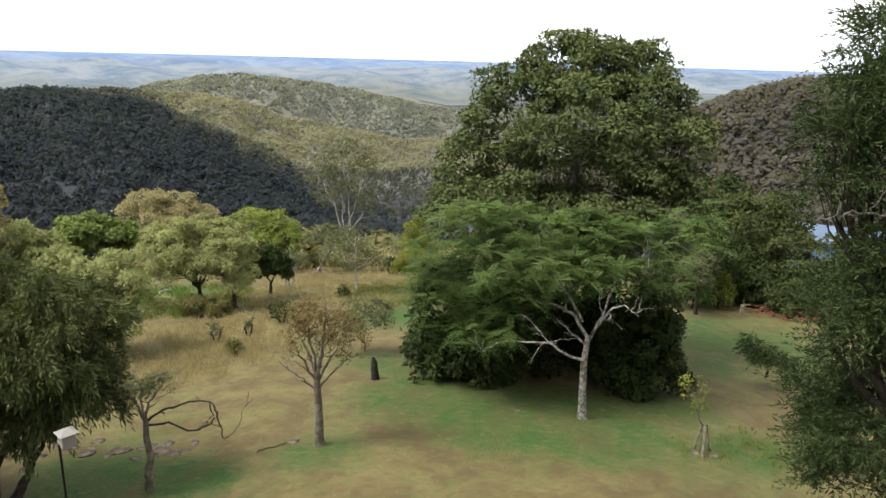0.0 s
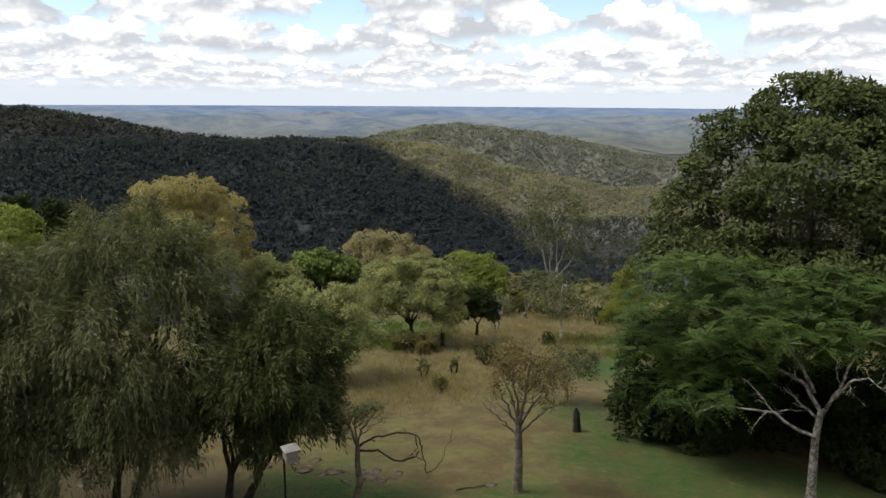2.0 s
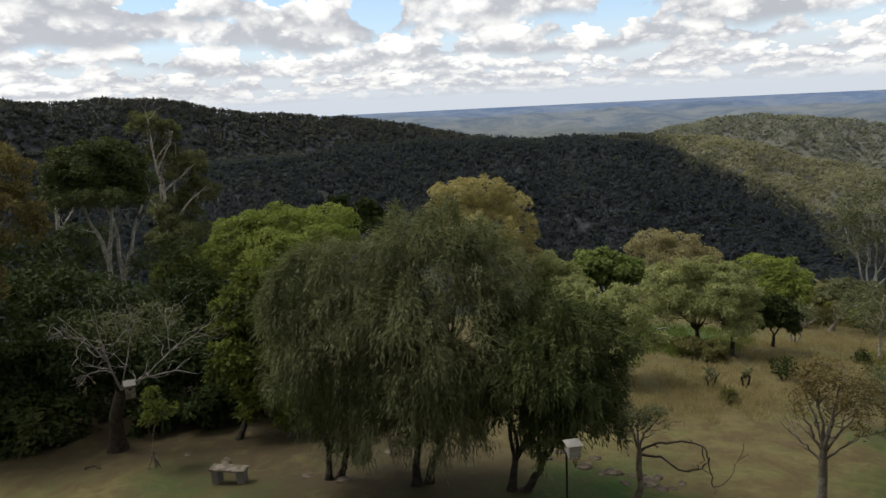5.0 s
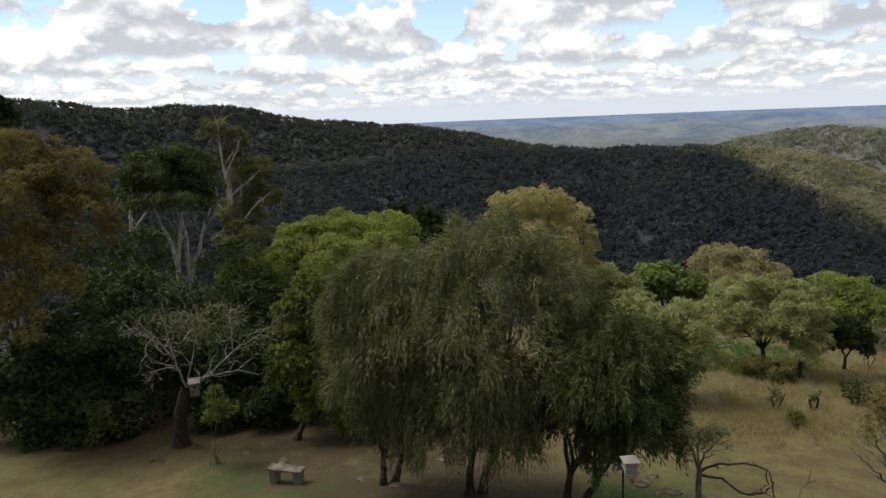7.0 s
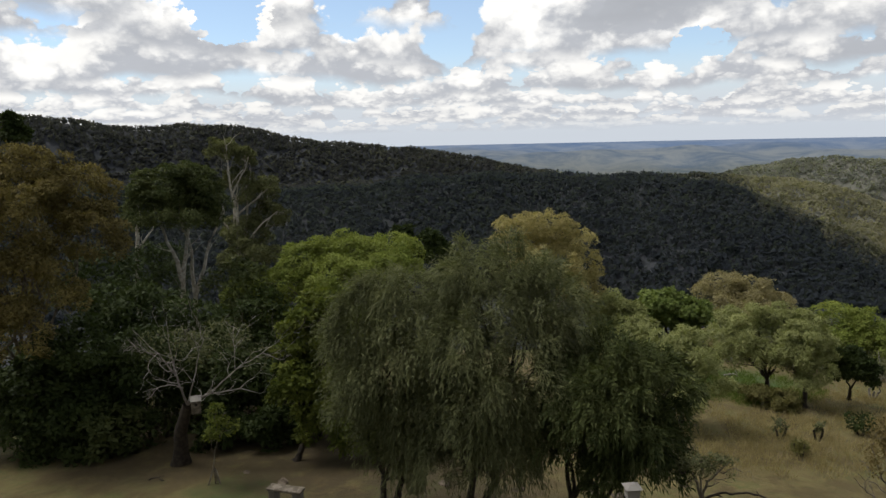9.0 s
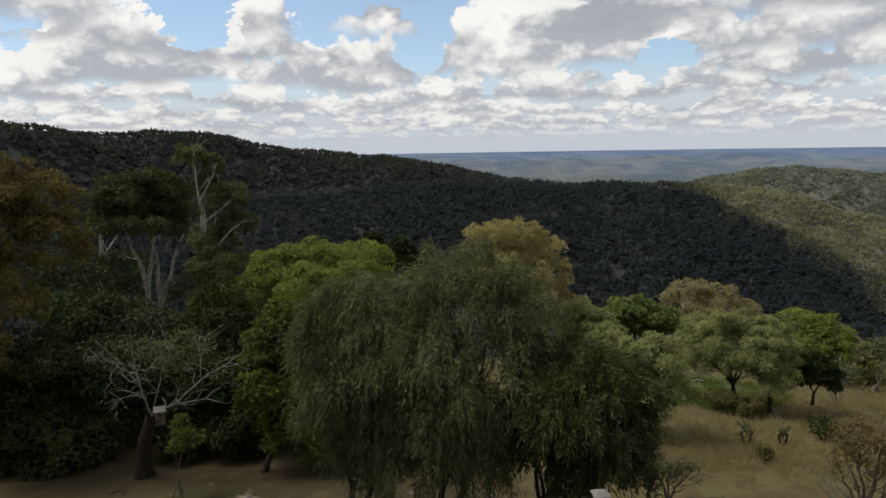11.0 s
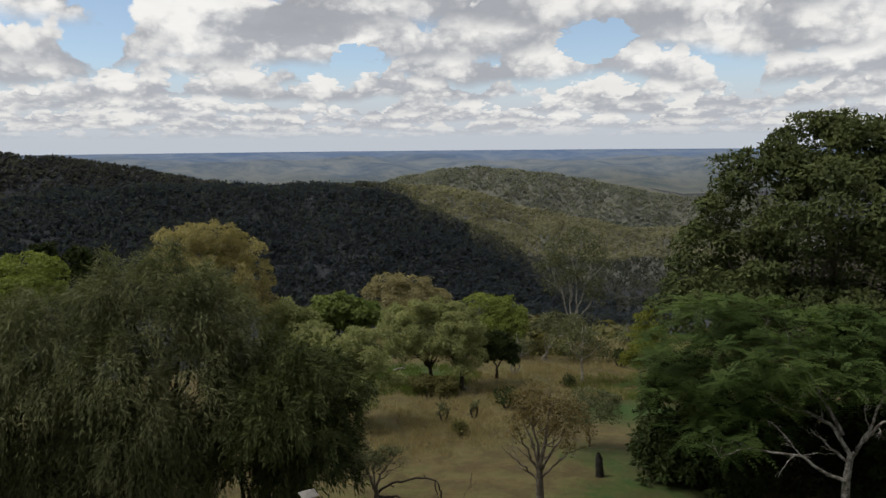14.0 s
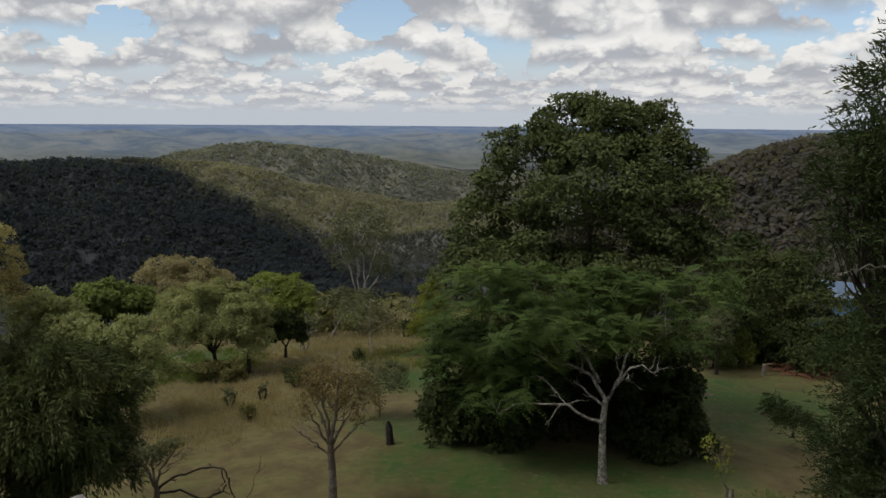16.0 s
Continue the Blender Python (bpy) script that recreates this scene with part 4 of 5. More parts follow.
bare_branches([([(-6.11, 13.26, 2.44), (-6.21, 13.21, 2.79), (-6.38, 13.13, 3.08), (-6.47, 12.98, 2.97), (-6.53, 12.95, 2.73)], 0.035, 0.008), ([(-6.11, 13.26, 2.44), (-6.04, 13.29, 2.82), (-5.84, 13.38, 3.10), (-5.64, 13.47, 3.35)], 0.035, 0.008),
               ([(-6.11, 13.26, 2.44), (-6.15, 13.24, 2.97), (-6.14, 13.24, 3.29)], 0.03, 0.008), ([(-6.21, 13.21, 2.79), (-6.30, 13.06, 2.93), (-6.35, 12.92, 2.75)], 0.02, 0.007)], BARK_GREY, gnarled, forks=4, spread=0.6)
tree("crest_tree", "slender grey tree with thin foliage on the crest", 24, (-4.51, 35.71), [(-4.79, 35.68, -0.33, 1.23, 0.92), (-5.65, 35.55, 0.05, 0.70, 0.73), (-3.82, 35.80, -0.52, 0.71, 0.81), (-4.55, 35.71, 0.65, 0.76, 0.61)], broad(2200, 0.15, 0.055, size=0.45), L_GREY, BARK_PALE, 0.08, 0.55)
for k, (b, n, m) in enumerate([((-6.89, 28.68, -0.93, 0.47, 0.39), 900, L_DEEP), ((-7.68, 26.41, -0.72, 0.20, 0.22), 160, L_GREY), ((-8.71, 25.56, -0.58, 0.25, 0.21), 200, L_GREY), ((-7.51, 23.85, -0.54, 0.31, 0.27), 600, L_BROWN), ((-3.18, 41.88, -2.71, 0.35, 0.58), 700, L_DEEP), ((-5.16, 34.62, -1.95, 0.40, 0.31), 400, L_DEEP)]):
    shrub("low_bush", "low scrubby bush in the dry grass", 30 + k, [b], n // 2, 0.17, 0.06, m, skirt=False, size=0.6, deep=0.6, spread=0.8)
tree("conifer_shrub", "yellow green conical shrub at the end of the lawn", 25, (-1.69, 36.96), [(-1.71, 36.96, -0.71, 0.80, 1.15), (-2.19, 36.94, -1.45, 0.62, 0.58), (-1.30, 36.98, 0.57, 0.67, 0.88)], broad(9000, 0.14, 0.05, droop=-0.4), L_YELLOW, BARK_GREY, 0.06, 0.3)

# ---- trees along the crest ----
tree("crest_tree", "light green spreading tree in the dry grass", 41, (-11.34, 31.91), [(-12.04, 31.80, 0.84, 1.30, 1.10), (-12.67, 31.55, 0.11, 0.97, 1.00), (-11.34, 32.58, 1.16, 1.09, 0.88), (-11.62, 31.42, 0.16, 0.99, 0.65), (-13.25, 32.39, 0.96, 1.05, 0.85), (-10.62, 32.30, 0.36, 0.88, 0.92)], broad(30000, 0.125, 0.05, size=0.36, flat=0.85, deep=0.08), L_OLIVE, BARK_DARK, 0.14, 0.4)
tree("crest_tree", "light green spreading tree in the dry grass", 42, (-9.77, 31.63), [(-9.90, 31.48, 0.54, 0.89, 0.94), (-9.40, 32.16, 0.65, 0.61, 0.79), (-10.30, 32.40, 1.33, 0.96, 0.69), (-9.49, 31.60, -0.23, 0.84, 0.74), (-10.60, 31.25, 0.36, 0.48, 0.69)], broad(25000, 0.125, 0.05, size=0.36, flat=0.85, deep=0.08), L_OLIVE, BARK_DARK, 0.13, 0.4)
tree("crest_tree", "small dark green tree in the dry grass", 43, (-9.09, 35.68), [(-8.84, 33.87, -0.53, 0.81, 0.88), (-8.23, 34.02, -0.64, 0.52, 0.65)], broad(9000, 0.2, 0.085), L_DEEP, BARK_DARK, 0.1, 0.4)
tree("dome_tree", "bright green dome-shaped tree past the crest", 44, (-11.28, 44.59), [(-12.04, 44.40, -1.21, 1.63, 1.13), (-10.59, 44.76, -1.26, 1.28, 1.11), (-11.11, 44.12, -2.16, 1.84, 1.05), (-10.90, 43.70, -3.30, 1.70, 1.0)], broad(20000, 0.17, 0.07, size=0.3), L_LIME, BARK_GREY, 0.2, 0.4)
shrub("low_bush", "dark scrub at the foot of the trees", 45, [(-11.40, 30.44, -1.47, 0.78, 0.38), (-10.23, 30.32, -1.32, 0.65, 0.32)], 5000, 0.16, 0.06, L_BROWN)
tree("round_tree", "rounded mid green tree beside the slope", 46, (-11.99, 24.49), [(-11.87, 24.25, 1.75, 1.35, 0.95), (-10.99, 24.11, 0.91, 0.82, 0.94), (-12.51, 23.36, 0.86, 1.10, 1.18), (-11.25, 23.44, 0.50, 0.92, 0.62)], broad(30000, 0.125, 0.045, size=0.36, flat=0.85, deep=0.08), L_OLIVE, BARK_DARK, 0.13, 0.3)
tree("broadleaf_tree", "glossy dark green tree past the crest", 47, (-20.30, 40.16), [(-20.92, 39.84, -0.76, 1.48, 1.04), (-19.51, 40.55, -1.31, 1.46, 1.03), (-20.29, 40.16, -2.07, 1.76, 0.97)], broad(14000, 0.30, 0.15, size=0.3), L_GLOSSY, BARK_DARK, 0.18, 0.4)
tree("brown_gum_tree", "brownish olive gum tree below the crest", 48, (-22.88, 57.62), [(-24.44, 56.98, -2.95, 1.95, 1.39), (-22.30, 57.85, -3.26, 1.73, 1.27), (-20.58, 58.48, -4.05, 1.52, 1.07), (-22.97, 56.51, -4.54, 2.73, 1.37)], broad(18000, 0.22, 0.085, size=0.36, flat=0.9), L_FAWN, BARK_PALE, 0.22, 0.4)
shrub("leafy_shrub", "sunlit yellow green undergrowth behind the bare tree", 491, [(-34.95, 19.46, 2.17, 1.48, 1.05), (-32.43, 19.81, 1.45, 1.12, 1.02)], 7000, 0.2, 0.09, L_BRIGHT)
shrub("yellow_shrub", "yellowish shrub behind the trees", 49, [(-20.57, 34.30, -0.12, 1.28, 0.94), (-21.92, 34.65, 0.23, 1.12, 0.82), (-18.90, 32.96, -0.51, 1.22, 0.96)], 9000, 0.22, 0.08, L_OLIVE)
tree("thin_gum_tree", "tall thin gum with sparse foliage and pale limbs", 50, (-9.86, 69.30), [(-9.78, 69.31, -0.44, 2.53, 1.56), (-11.98, 68.97, -2.52, 1.65, 1.35), (-8.14, 69.52, -2.51, 1.89, 1.70), (-10.20, 69.25, -4.11, 2.23, 1.49), (-7.82, 69.56, -4.97, 1.46, 1.39)], broad(4200, 0.32, 0.10, size=0.4), L_GREY, BARK_PALE, 0.2, 0.55)
tree("crest_tree", "olive tree among dead twigs", 51, (-7.86, 42.27), [(-7.33, 42.37, -1.52, 1.04, 0.94), (-6.12, 42.56, -1.35, 0.83, 0.73)], broad(2600, 0.2, 0.07, size=0.4), L_GREY, DEAD_WOOD, 0.1, 0.4)
tree("dead_shrub", "bleached dead shrub with bare twigs", 52, (-8.47, 37.04), [(-8.52, 37.03, -1.12, 0.66, 0.82), (-8.00, 37.15, -1.52, 0.60, 0.58)], None, None, DEAD_WOOD, 0.07, 0.3, trunks=3)
tree("dead_shrub", "bleached dead shrub with bare twigs", 53, (-7.60, 42.32), [(-7.60, 42.32, -1.73, 0.65, 0.64)], None, None, DEAD_WOOD, 0.06, 0.3)
tree("dead_shrub", "pale dead stem beside the lawn", 54, (-2.75, 43.91), [(-2.84, 43.91, -1.61, 0.29, 0.67)], None, None, DEAD_WOOD, 0.07, 0.5)

rng = np.random.default_rng(77)
for k in range(16):
    az, r = radians(-3 + 31 * (k + 0.5 * rng.random()) / 16), rng.uniform(43, 50)
    x, y, w, h = -r * math.sin(az), r * math.cos(az), rng.uniform(1.0, 2.0), rng.uniform(0.6, 1.3)
    kind = (L_GREY, L_OLIVE, L_BROWN, L_GREY, L_FAWN)[k % 5]
    shrub("crest_shrub", "tangled dry scrub along the crest of the slope", 300 + k, [(round(x, 2), round(y, 2), round(land_at(x, y) + 0.7 * h, 2), round(w, 2), round(h, 2))], 1500, 0.22, 0.075, kind, skirt=False, size=0.45, deep=0.4)

# ---- the shaded trees round the bench ----
tree("round_tree", "round dark tree with long hanging leaves", 61, (-9.06, 12.85), [(-8.49, 13.32, 4.69, 0.98, 0.82), (-7.58, 13.63, 4.35, 0.75, 0.95), (-8.68, 12.72, 3.59, 1.03, 1.16), (-7.60, 13.16, 3.19, 0.83, 0.82), (-7.14, 13.65, 3.47, 0.45, 0.71), (-9.32, 13.00, 4.36, 0.72, 0.76), (-7.87, 12.77, 4.02, 0.99, 1.06), (-9.14, 12.64, 2.72, 0.58, 0.63), (-8.32, 12.96, 2.38, 0.65, 0.48), (-8.20, 13.20, 2.90, 0.90, 0.70), (-9.20, 13.20, 3.30, 0.80, 0.80)],
     lambda rng, b: crown_strands(rng, b, 960, 9, 0.42, 7, 0.145, 0.03, 0.34, 0.85, 1.2), L_ROUND, BARK_DARK, 0.12, 0.3, trunks=2, splay=0.3)
tree("willow_tree", "weeping grey green tree with hanging shoots", 62, (-11.43, 11.96), [(-10.96, 12.73, 6.82, 0.84, 0.69), (-11.55, 12.20, 6.37, 0.96, 0.84), (-10.23, 13.07, 5.91, 0.95, 1.07), (-10.72, 11.88, 5.14, 1.45, 1.24), (-10.02, 12.47, 4.39, 0.94, 1.27), (-10.78, 11.42, 3.72, 0.93, 1.12), (-11.46, 11.17, 2.70, 0.68, 0.73), (-10.27, 12.01, 2.90, 0.67, 0.86), (-10.60, 12.10, 2.15, 0.90, 0.60), (-11.30, 12.00, 3.30, 1.00, 0.90)],
     lambda rng, b: crown_strands(rng, b, 900, 12, 0.74, 8, 0.155, 0.021, 0.36, 0.75, 1.2), L_WILLOW, BARK_DARK, 0.13, 0.28, trunks=2, splay=0.2)
tree("willow_tree", "weeping grey green tree with hanging shoots", 63, (-13.70, 10.96), [(-13.32, 11.35, 5.92, 1.12, 0.73), (-13.76, 10.64, 5.29, 0.83, 0.87), (-12.58, 11.43, 4.97, 1.11, 1.16), (-13.31, 10.58, 4.05, 0.88, 1.05), (-12.47, 11.26, 3.25, 0.92, 1.19), (-12.29, 11.16, 2.11, 0.56, 0.67), (-13.72, 10.37, 3.13, 0.64, 0.75), (-13.20, 11.00, 2.60, 0.90, 0.80), (-12.90, 11.00, 1.90, 0.75, 0.50)],
     lambda rng, b: crown_strands(rng, b, 830, 12, 0.74, 8, 0.155, 0.021, 0.36, 0.75, 1.2), L_WILLOW, BARK_DARK, 0.11, 0.28, trunks=2, splay=0.2)
tree("leafy_tree", "bright green leafy tree behind the weeping trees", 64, (-19.32, 11.74), [(-19.87, 13.46, 4.28, 1.02, 0.78), (-19.81, 12.64, 3.51, 0.89, 1.03), (-19.27, 11.81, 2.11, 0.72, 1.05), (-19.46, 13.18, 2.63, 1.09, 1.29), (-19.22, 14.37, 3.14, 1.13, 1.20), (-18.89, 13.13, 0.95, 1.45, 1.19), (-17.37, 13.51, 0.58, 1.08, 0.97)],
     broad(30000, 0.17, 0.085, size=0.27), L_BRIGHT, BARK_DARK, 0.12, 0.35)
tree("dome_tree", "lime green tree with a billowing crown", 65, (-29.07, 21.23), [(-29.96, 19.96, 3.91, 1.50, 1.19), (-29.22, 21.87, 4.21, 1.51, 1.04), (-28.18, 23.98, 4.03, 1.51, 1.01), (-28.16, 21.62, 3.18, 2.75, 1.26), (-30.02, 18.94, 3.24, 1.20, 1.06), (-26.90, 23.92, 3.30, 0.86, 0.88)],
     broad(40000, 0.16, 0.065, size=0.28, cover=1.2, flat=0.8, deep=0.04, tuft=0.02), L_LIME, BARK_GREY, 0.2, 0.35)
tree("golden_gum_tree", "gum tree with a golden olive crown", 66, (-23.99, 32.01), [(-25.35, 30.94, 4.72, 1.47, 1.03), (-24.07, 31.94, 4.87, 1.60, 0.90), (-23.06, 32.68, 3.84, 1.60, 1.30), (-22.30, 33.21, 2.50, 1.09, 1.18), (-23.84, 31.50, 2.84, 2.55, 1.62), (-22.31, 32.60, 1.45, 1.28, 0.98)],
     broad(32000, 0.15, 0.055, size=0.23, cover=0.85, flat=0.8, deep=0.05), L_GOLD, BARK_PALE, 0.2, 0.4)
tree("hoop_pine", "small dark conifer behind the lime tree", 67, (-43.62, 38.23), [(-43.37, 38.51, 2.11, 1.00, 0.83), (-43.38, 38.50, 0.84, 1.28, 0.84)], broad(4000, 0.36, 0.12, size=0.3), L_DEEP, BARK_DARK, 0.16, 0.6)
tree("hoop_pine", "small dark conifer behind the lime tree", 68, (-41.85, 40.15), [(-41.76, 40.25, 1.76, 1.01, 0.75), (-41.42, 40.60, 0.64, 1.39, 0.94)], broad(4000, 0.36, 0.12, size=0.3), L_DEEP, BARK_DARK, 0.16, 0.6)
umbrella = tree("umbrella_tree", "flat-topped tree on slender pale trunks", 69, (-34.76, 15.36), [(-34.72, 15.44, 7.78, 2.07, 1.23), (-35.30, 14.08, 7.24, 1.03, 1.11), (-34.10, 16.76, 7.05, 1.11, 1.10), (-34.33, 15.09, 6.61, 2.21, 0.96), (-34.35, 16.25, 7.98, 1.24, 0.97)],
     broad(34000, 0.16, 0.065, size=0.28), L_ROUND, BARK_PALE, 0.18, 0.5, limbs=False, stem=[(-34.75, 15.38, 1.60), (-34.72, 15.45, 3.32)])
bare_branches([([(-34.73, 15.43, 3.18), (-34.79, 15.28, 4.20), (-34.96, 14.90, 5.23), (-35.07, 14.62, 6.64)], 0.14, 0.045), ([(-34.73, 15.43, 3.18), (-34.62, 15.66, 4.71), (-34.51, 15.92, 6.08), (-34.38, 16.19, 7.44)], 0.14, 0.045), ([(-34.79, 15.78, -0.29), (-34.69, 16.00, 1.60), (-34.70, 15.97, 3.22), (-34.69, 15.99, 4.93), (-34.70, 15.50, 6.40)], 0.17, 0.045),
               ([(-34.67, 16.03, 2.33), (-34.28, 16.39, 3.75), (-34.12, 16.73, 5.14), (-33.74, 17.48, 6.61)], 0.13, 0.045)], BARK_PALE, umbrella, "limb", forks=3, spread=0.4)
tall_gum = tree("tall_gum_tree", "tall gum with clumped leaves and pale crooked boughs", 70, (-45.89, 24.45), [(-45.99, 24.28, 9.59, 1.25, 0.89), (-45.34, 25.46, 8.99, 0.78, 0.68), (-44.91, 26.22, 6.47, 1.68, 1.08), (-45.65, 24.90, 7.55, 1.07, 0.76), (-44.60, 26.74, 4.65, 1.33, 1.18), (-45.43, 25.31, 3.82, 1.67, 1.17), (-44.49, 24.93, 1.97, 2.02, 1.40)],
     broad(34000, 0.19, 0.075, size=0.34), L_GUM, BARK_PALE, 0.24, 0.55)
bare_branches([([(-45.15, 24.35, 0.44), (-44.82, 24.33, 4.76), (-45.01, 23.98, 7.82), (-45.02, 23.96, 9.96)], 0.16, 0.03), ([(-44.83, 24.31, 5.15), (-43.98, 25.42, 6.27), (-43.52, 26.20, 6.96)], 0.09, 0.025), ([(-44.84, 24.30, 2.64), (-43.81, 25.72, 4.55), (-43.29, 26.58, 5.31)], 0.09, 0.025), ([(-44.91, 24.16, 6.68), (-44.30, 24.85, 8.31), (-44.15, 25.12, 9.15)], 0.07, 0.02),
               ([(-44.84, 24.30, 3.23), (-45.13, 23.31, 4.89), (-45.26, 23.07, 6.04)], 0.07, 0.02)], BARK_PALE, tall_gum, "bough", forks=4, spread=0.28)
tree("edge_gum_tree", "broad gum with an olive gold crown", 71, (-31.28, 6.75), [(-29.08, 7.37, 9.23, 1.35, 0.90), (-28.65, 8.91, 8.53, 1.21, 0.97), (-28.24, 6.62, 7.60, 1.87, 1.59), (-27.63, 8.80, 6.79, 1.19, 1.38), (-27.68, 6.78, 5.41, 1.54, 1.69), (-27.39, 5.81, 3.61, 1.31, 1.38), (-28.55, 5.10, 7.14, 1.43, 2.31)],
     broad(56000, 0.15, 0.05, size=0.28, flat=0.7), L_EDGE, BARK_GREY, 0.17, 0.3)
tree("hoop_pine", "dark conifer top beyond the gum", 72, (-60.32, 14.35), [(-60.17, 14.94, 12.07, 0.57, 0.57), (-60.11, 15.19, 11.03, 0.87, 0.66)], broad(2400, 0.4, 0.14), L_DEEP, BARK_DARK, 0.16, 0.6)
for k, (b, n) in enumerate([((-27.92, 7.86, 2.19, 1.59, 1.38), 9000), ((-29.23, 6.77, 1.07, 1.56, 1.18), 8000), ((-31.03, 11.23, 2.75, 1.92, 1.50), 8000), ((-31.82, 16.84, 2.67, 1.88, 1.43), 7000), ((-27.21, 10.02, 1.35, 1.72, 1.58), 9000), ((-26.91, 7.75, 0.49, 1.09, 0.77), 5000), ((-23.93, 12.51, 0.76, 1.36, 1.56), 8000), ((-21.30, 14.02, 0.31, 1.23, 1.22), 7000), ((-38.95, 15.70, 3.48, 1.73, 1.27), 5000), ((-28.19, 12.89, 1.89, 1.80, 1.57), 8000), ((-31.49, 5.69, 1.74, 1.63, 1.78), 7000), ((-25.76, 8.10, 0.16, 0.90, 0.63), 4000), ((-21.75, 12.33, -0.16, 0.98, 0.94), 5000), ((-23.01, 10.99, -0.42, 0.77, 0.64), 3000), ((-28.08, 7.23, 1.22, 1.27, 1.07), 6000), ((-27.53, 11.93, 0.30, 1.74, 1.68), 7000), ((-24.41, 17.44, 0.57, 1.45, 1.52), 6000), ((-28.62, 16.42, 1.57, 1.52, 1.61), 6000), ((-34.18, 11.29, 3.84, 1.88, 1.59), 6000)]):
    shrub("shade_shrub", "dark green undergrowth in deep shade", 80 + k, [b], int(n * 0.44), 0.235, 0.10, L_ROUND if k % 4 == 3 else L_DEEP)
dead = tree("dead_tree", "thick dark trunk with bleached bare boughs", 95, (-22.69, 9.35), [(-22.19, 9.13, 3.33, 0.95, 0.80), (-21.51, 10.64, 3.20, 1.18, 0.83)], broad(1500, 0.14, 0.05), L_GREY, BARK_DARK, 0.27, 0.55, limbs=False, stem=[(-22.36, 9.27, 0.55), (-21.97, 9.41, 1.58)])
bare_branches([([(-21.70, 9.29, 1.68), (-21.62, 8.95, 2.75), (-21.63, 8.40, 3.65), (-21.66, 7.73, 4.54)], 0.043, 0.009), ([(-21.62, 8.95, 2.75), (-21.48, 8.77, 3.75), (-21.31, 8.65, 4.61)], 0.029, 0.007),
               ([(-21.70, 9.29, 1.68), (-21.05, 9.75, 2.08), (-20.46, 10.50, 2.20), (-19.98, 10.98, 2.01)], 0.040, 0.009), ([(-21.05, 9.75, 2.08), (-20.50, 10.42, 2.88), (-20.08, 11.21, 3.29), (-19.76, 11.78, 3.75)], 0.032, 0.007),
               ([(-21.63, 8.40, 3.65), (-21.69, 7.94, 3.78), (-21.72, 7.56, 4.32)], 0.022, 0.006), ([(-20.50, 10.42, 2.88), (-20.49, 10.44, 3.81), (-20.35, 10.73, 4.40)], 0.022, 0.006), ([(-20.08, 11.21, 3.29), (-19.75, 11.78, 2.99), (-19.60, 12.03, 3.23)], 0.018, 0.006),
               ([(-21.64, 9.16, 2.31), (-21.54, 8.63, 2.60), (-21.50, 8.18, 2.58)], 0.025, 0.007), ([(-21.70, 9.29, 1.68), (-21.30, 9.44, 2.85), (-20.91, 9.58, 3.98), (-20.95, 9.50, 4.54)], 0.032, 0.007)], DEAD_WOOD, dead, forks=8, spread=0.55)
snag = tree("dead_tree", "white dead stem among the gums", 96, (-39.33, 14.74), [(-39.12, 15.28, 6.38, 0.15, 1.46)], None, None, BARK_PALE, 0.16, 0.7, limbs=False, stem=[(-39.24, 14.98, 3.56), (-39.18, 15.14, 5.35)])
bare_branches([([(-39.18, 15.12, 5.20), (-39.13, 15.25, 6.38), (-39.12, 15.28, 7.12), (-39.18, 15.13, 7.87)], 0.12, 0.03), ([(-39.20, 15.07, 4.46), (-38.99, 15.61, 5.14), (-38.82, 16.04, 5.78)], 0.08, 0.02), ([(-39.12, 15.28, 6.97), (-39.03, 15.52, 7.54), (-39.02, 15.53, 7.97)], 0.05, 0.02)], BARK_PALE, snag, forks=2, spread=0.4)

# ---- the far side of the lawn ----
for k, (b, n, m, s) in enumerate([((16.28, 43.02, 0.61, 1.96, 1.63), 9000, L_ROUND, 0.24), ((18.30, 41.11, 0.59, 1.96, 1.90), 10000, L_ROUND, 0.24), ((16.01, 38.83, -1.25, 1.90, 1.65), 10000, L_DEEP, 0.22), ((21.03, 43.15, 0.89, 1.57, 1.41), 7000, L_DEEP, 0.24), ((19.56, 38.29, -0.82, 1.58, 1.62), 8000, L_ROUND, 0.22),
                                ((17.45, 37.10, -1.82, 1.40, 1.02), 6000, L_DEEP, 0.2), ((13.22, 38.81, -2.34, 1.22, 1.48), 5000, L_DEEP, 0.2), ((20.69, 50.96, 0.81, 1.52, 1.07), 4000, L_DEEP, 0.28), ((14.89, 36.04, -1.86, 0.72, 0.81), 3000, L_BRIGHT, 0.18), ((18.54, 35.44, -1.86, 1.31, 0.80), 4500, L_ROUND, 0.2), ((21.45, 36.11, -0.27, 1.54, 1.83), 6000, L_ROUND, 0.22), ((13.31, 35.59, 1.18, 0.93, 1.19), 4000, L_FERN, 0.22), ((25.00, 45.60, -4.06, 1.86, 1.17), 4500, L_DEEP, 0.24), ((25.54, 42.99, -2.23, 1.22, 0.94), 3500, L_DEEP, 0.24)]):
    shrub("border_shrub", "leafy green shrub along the lawn's border", 110 + k, [b], int(n * 0.5), s * 1.05, s * 0.44, m)
tree("grey_tree", "small grey tree with thin foliage on the lawn's edge", 125, (12.89, 33.82), [(12.53, 33.75, -0.40, 0.95, 0.87), (12.87, 33.62, 0.38, 0.62, 0.63)], broad(3200, 0.13, 0.05, size=0.4), L_GREY, BARK_DARK, 0.09, 0.5)
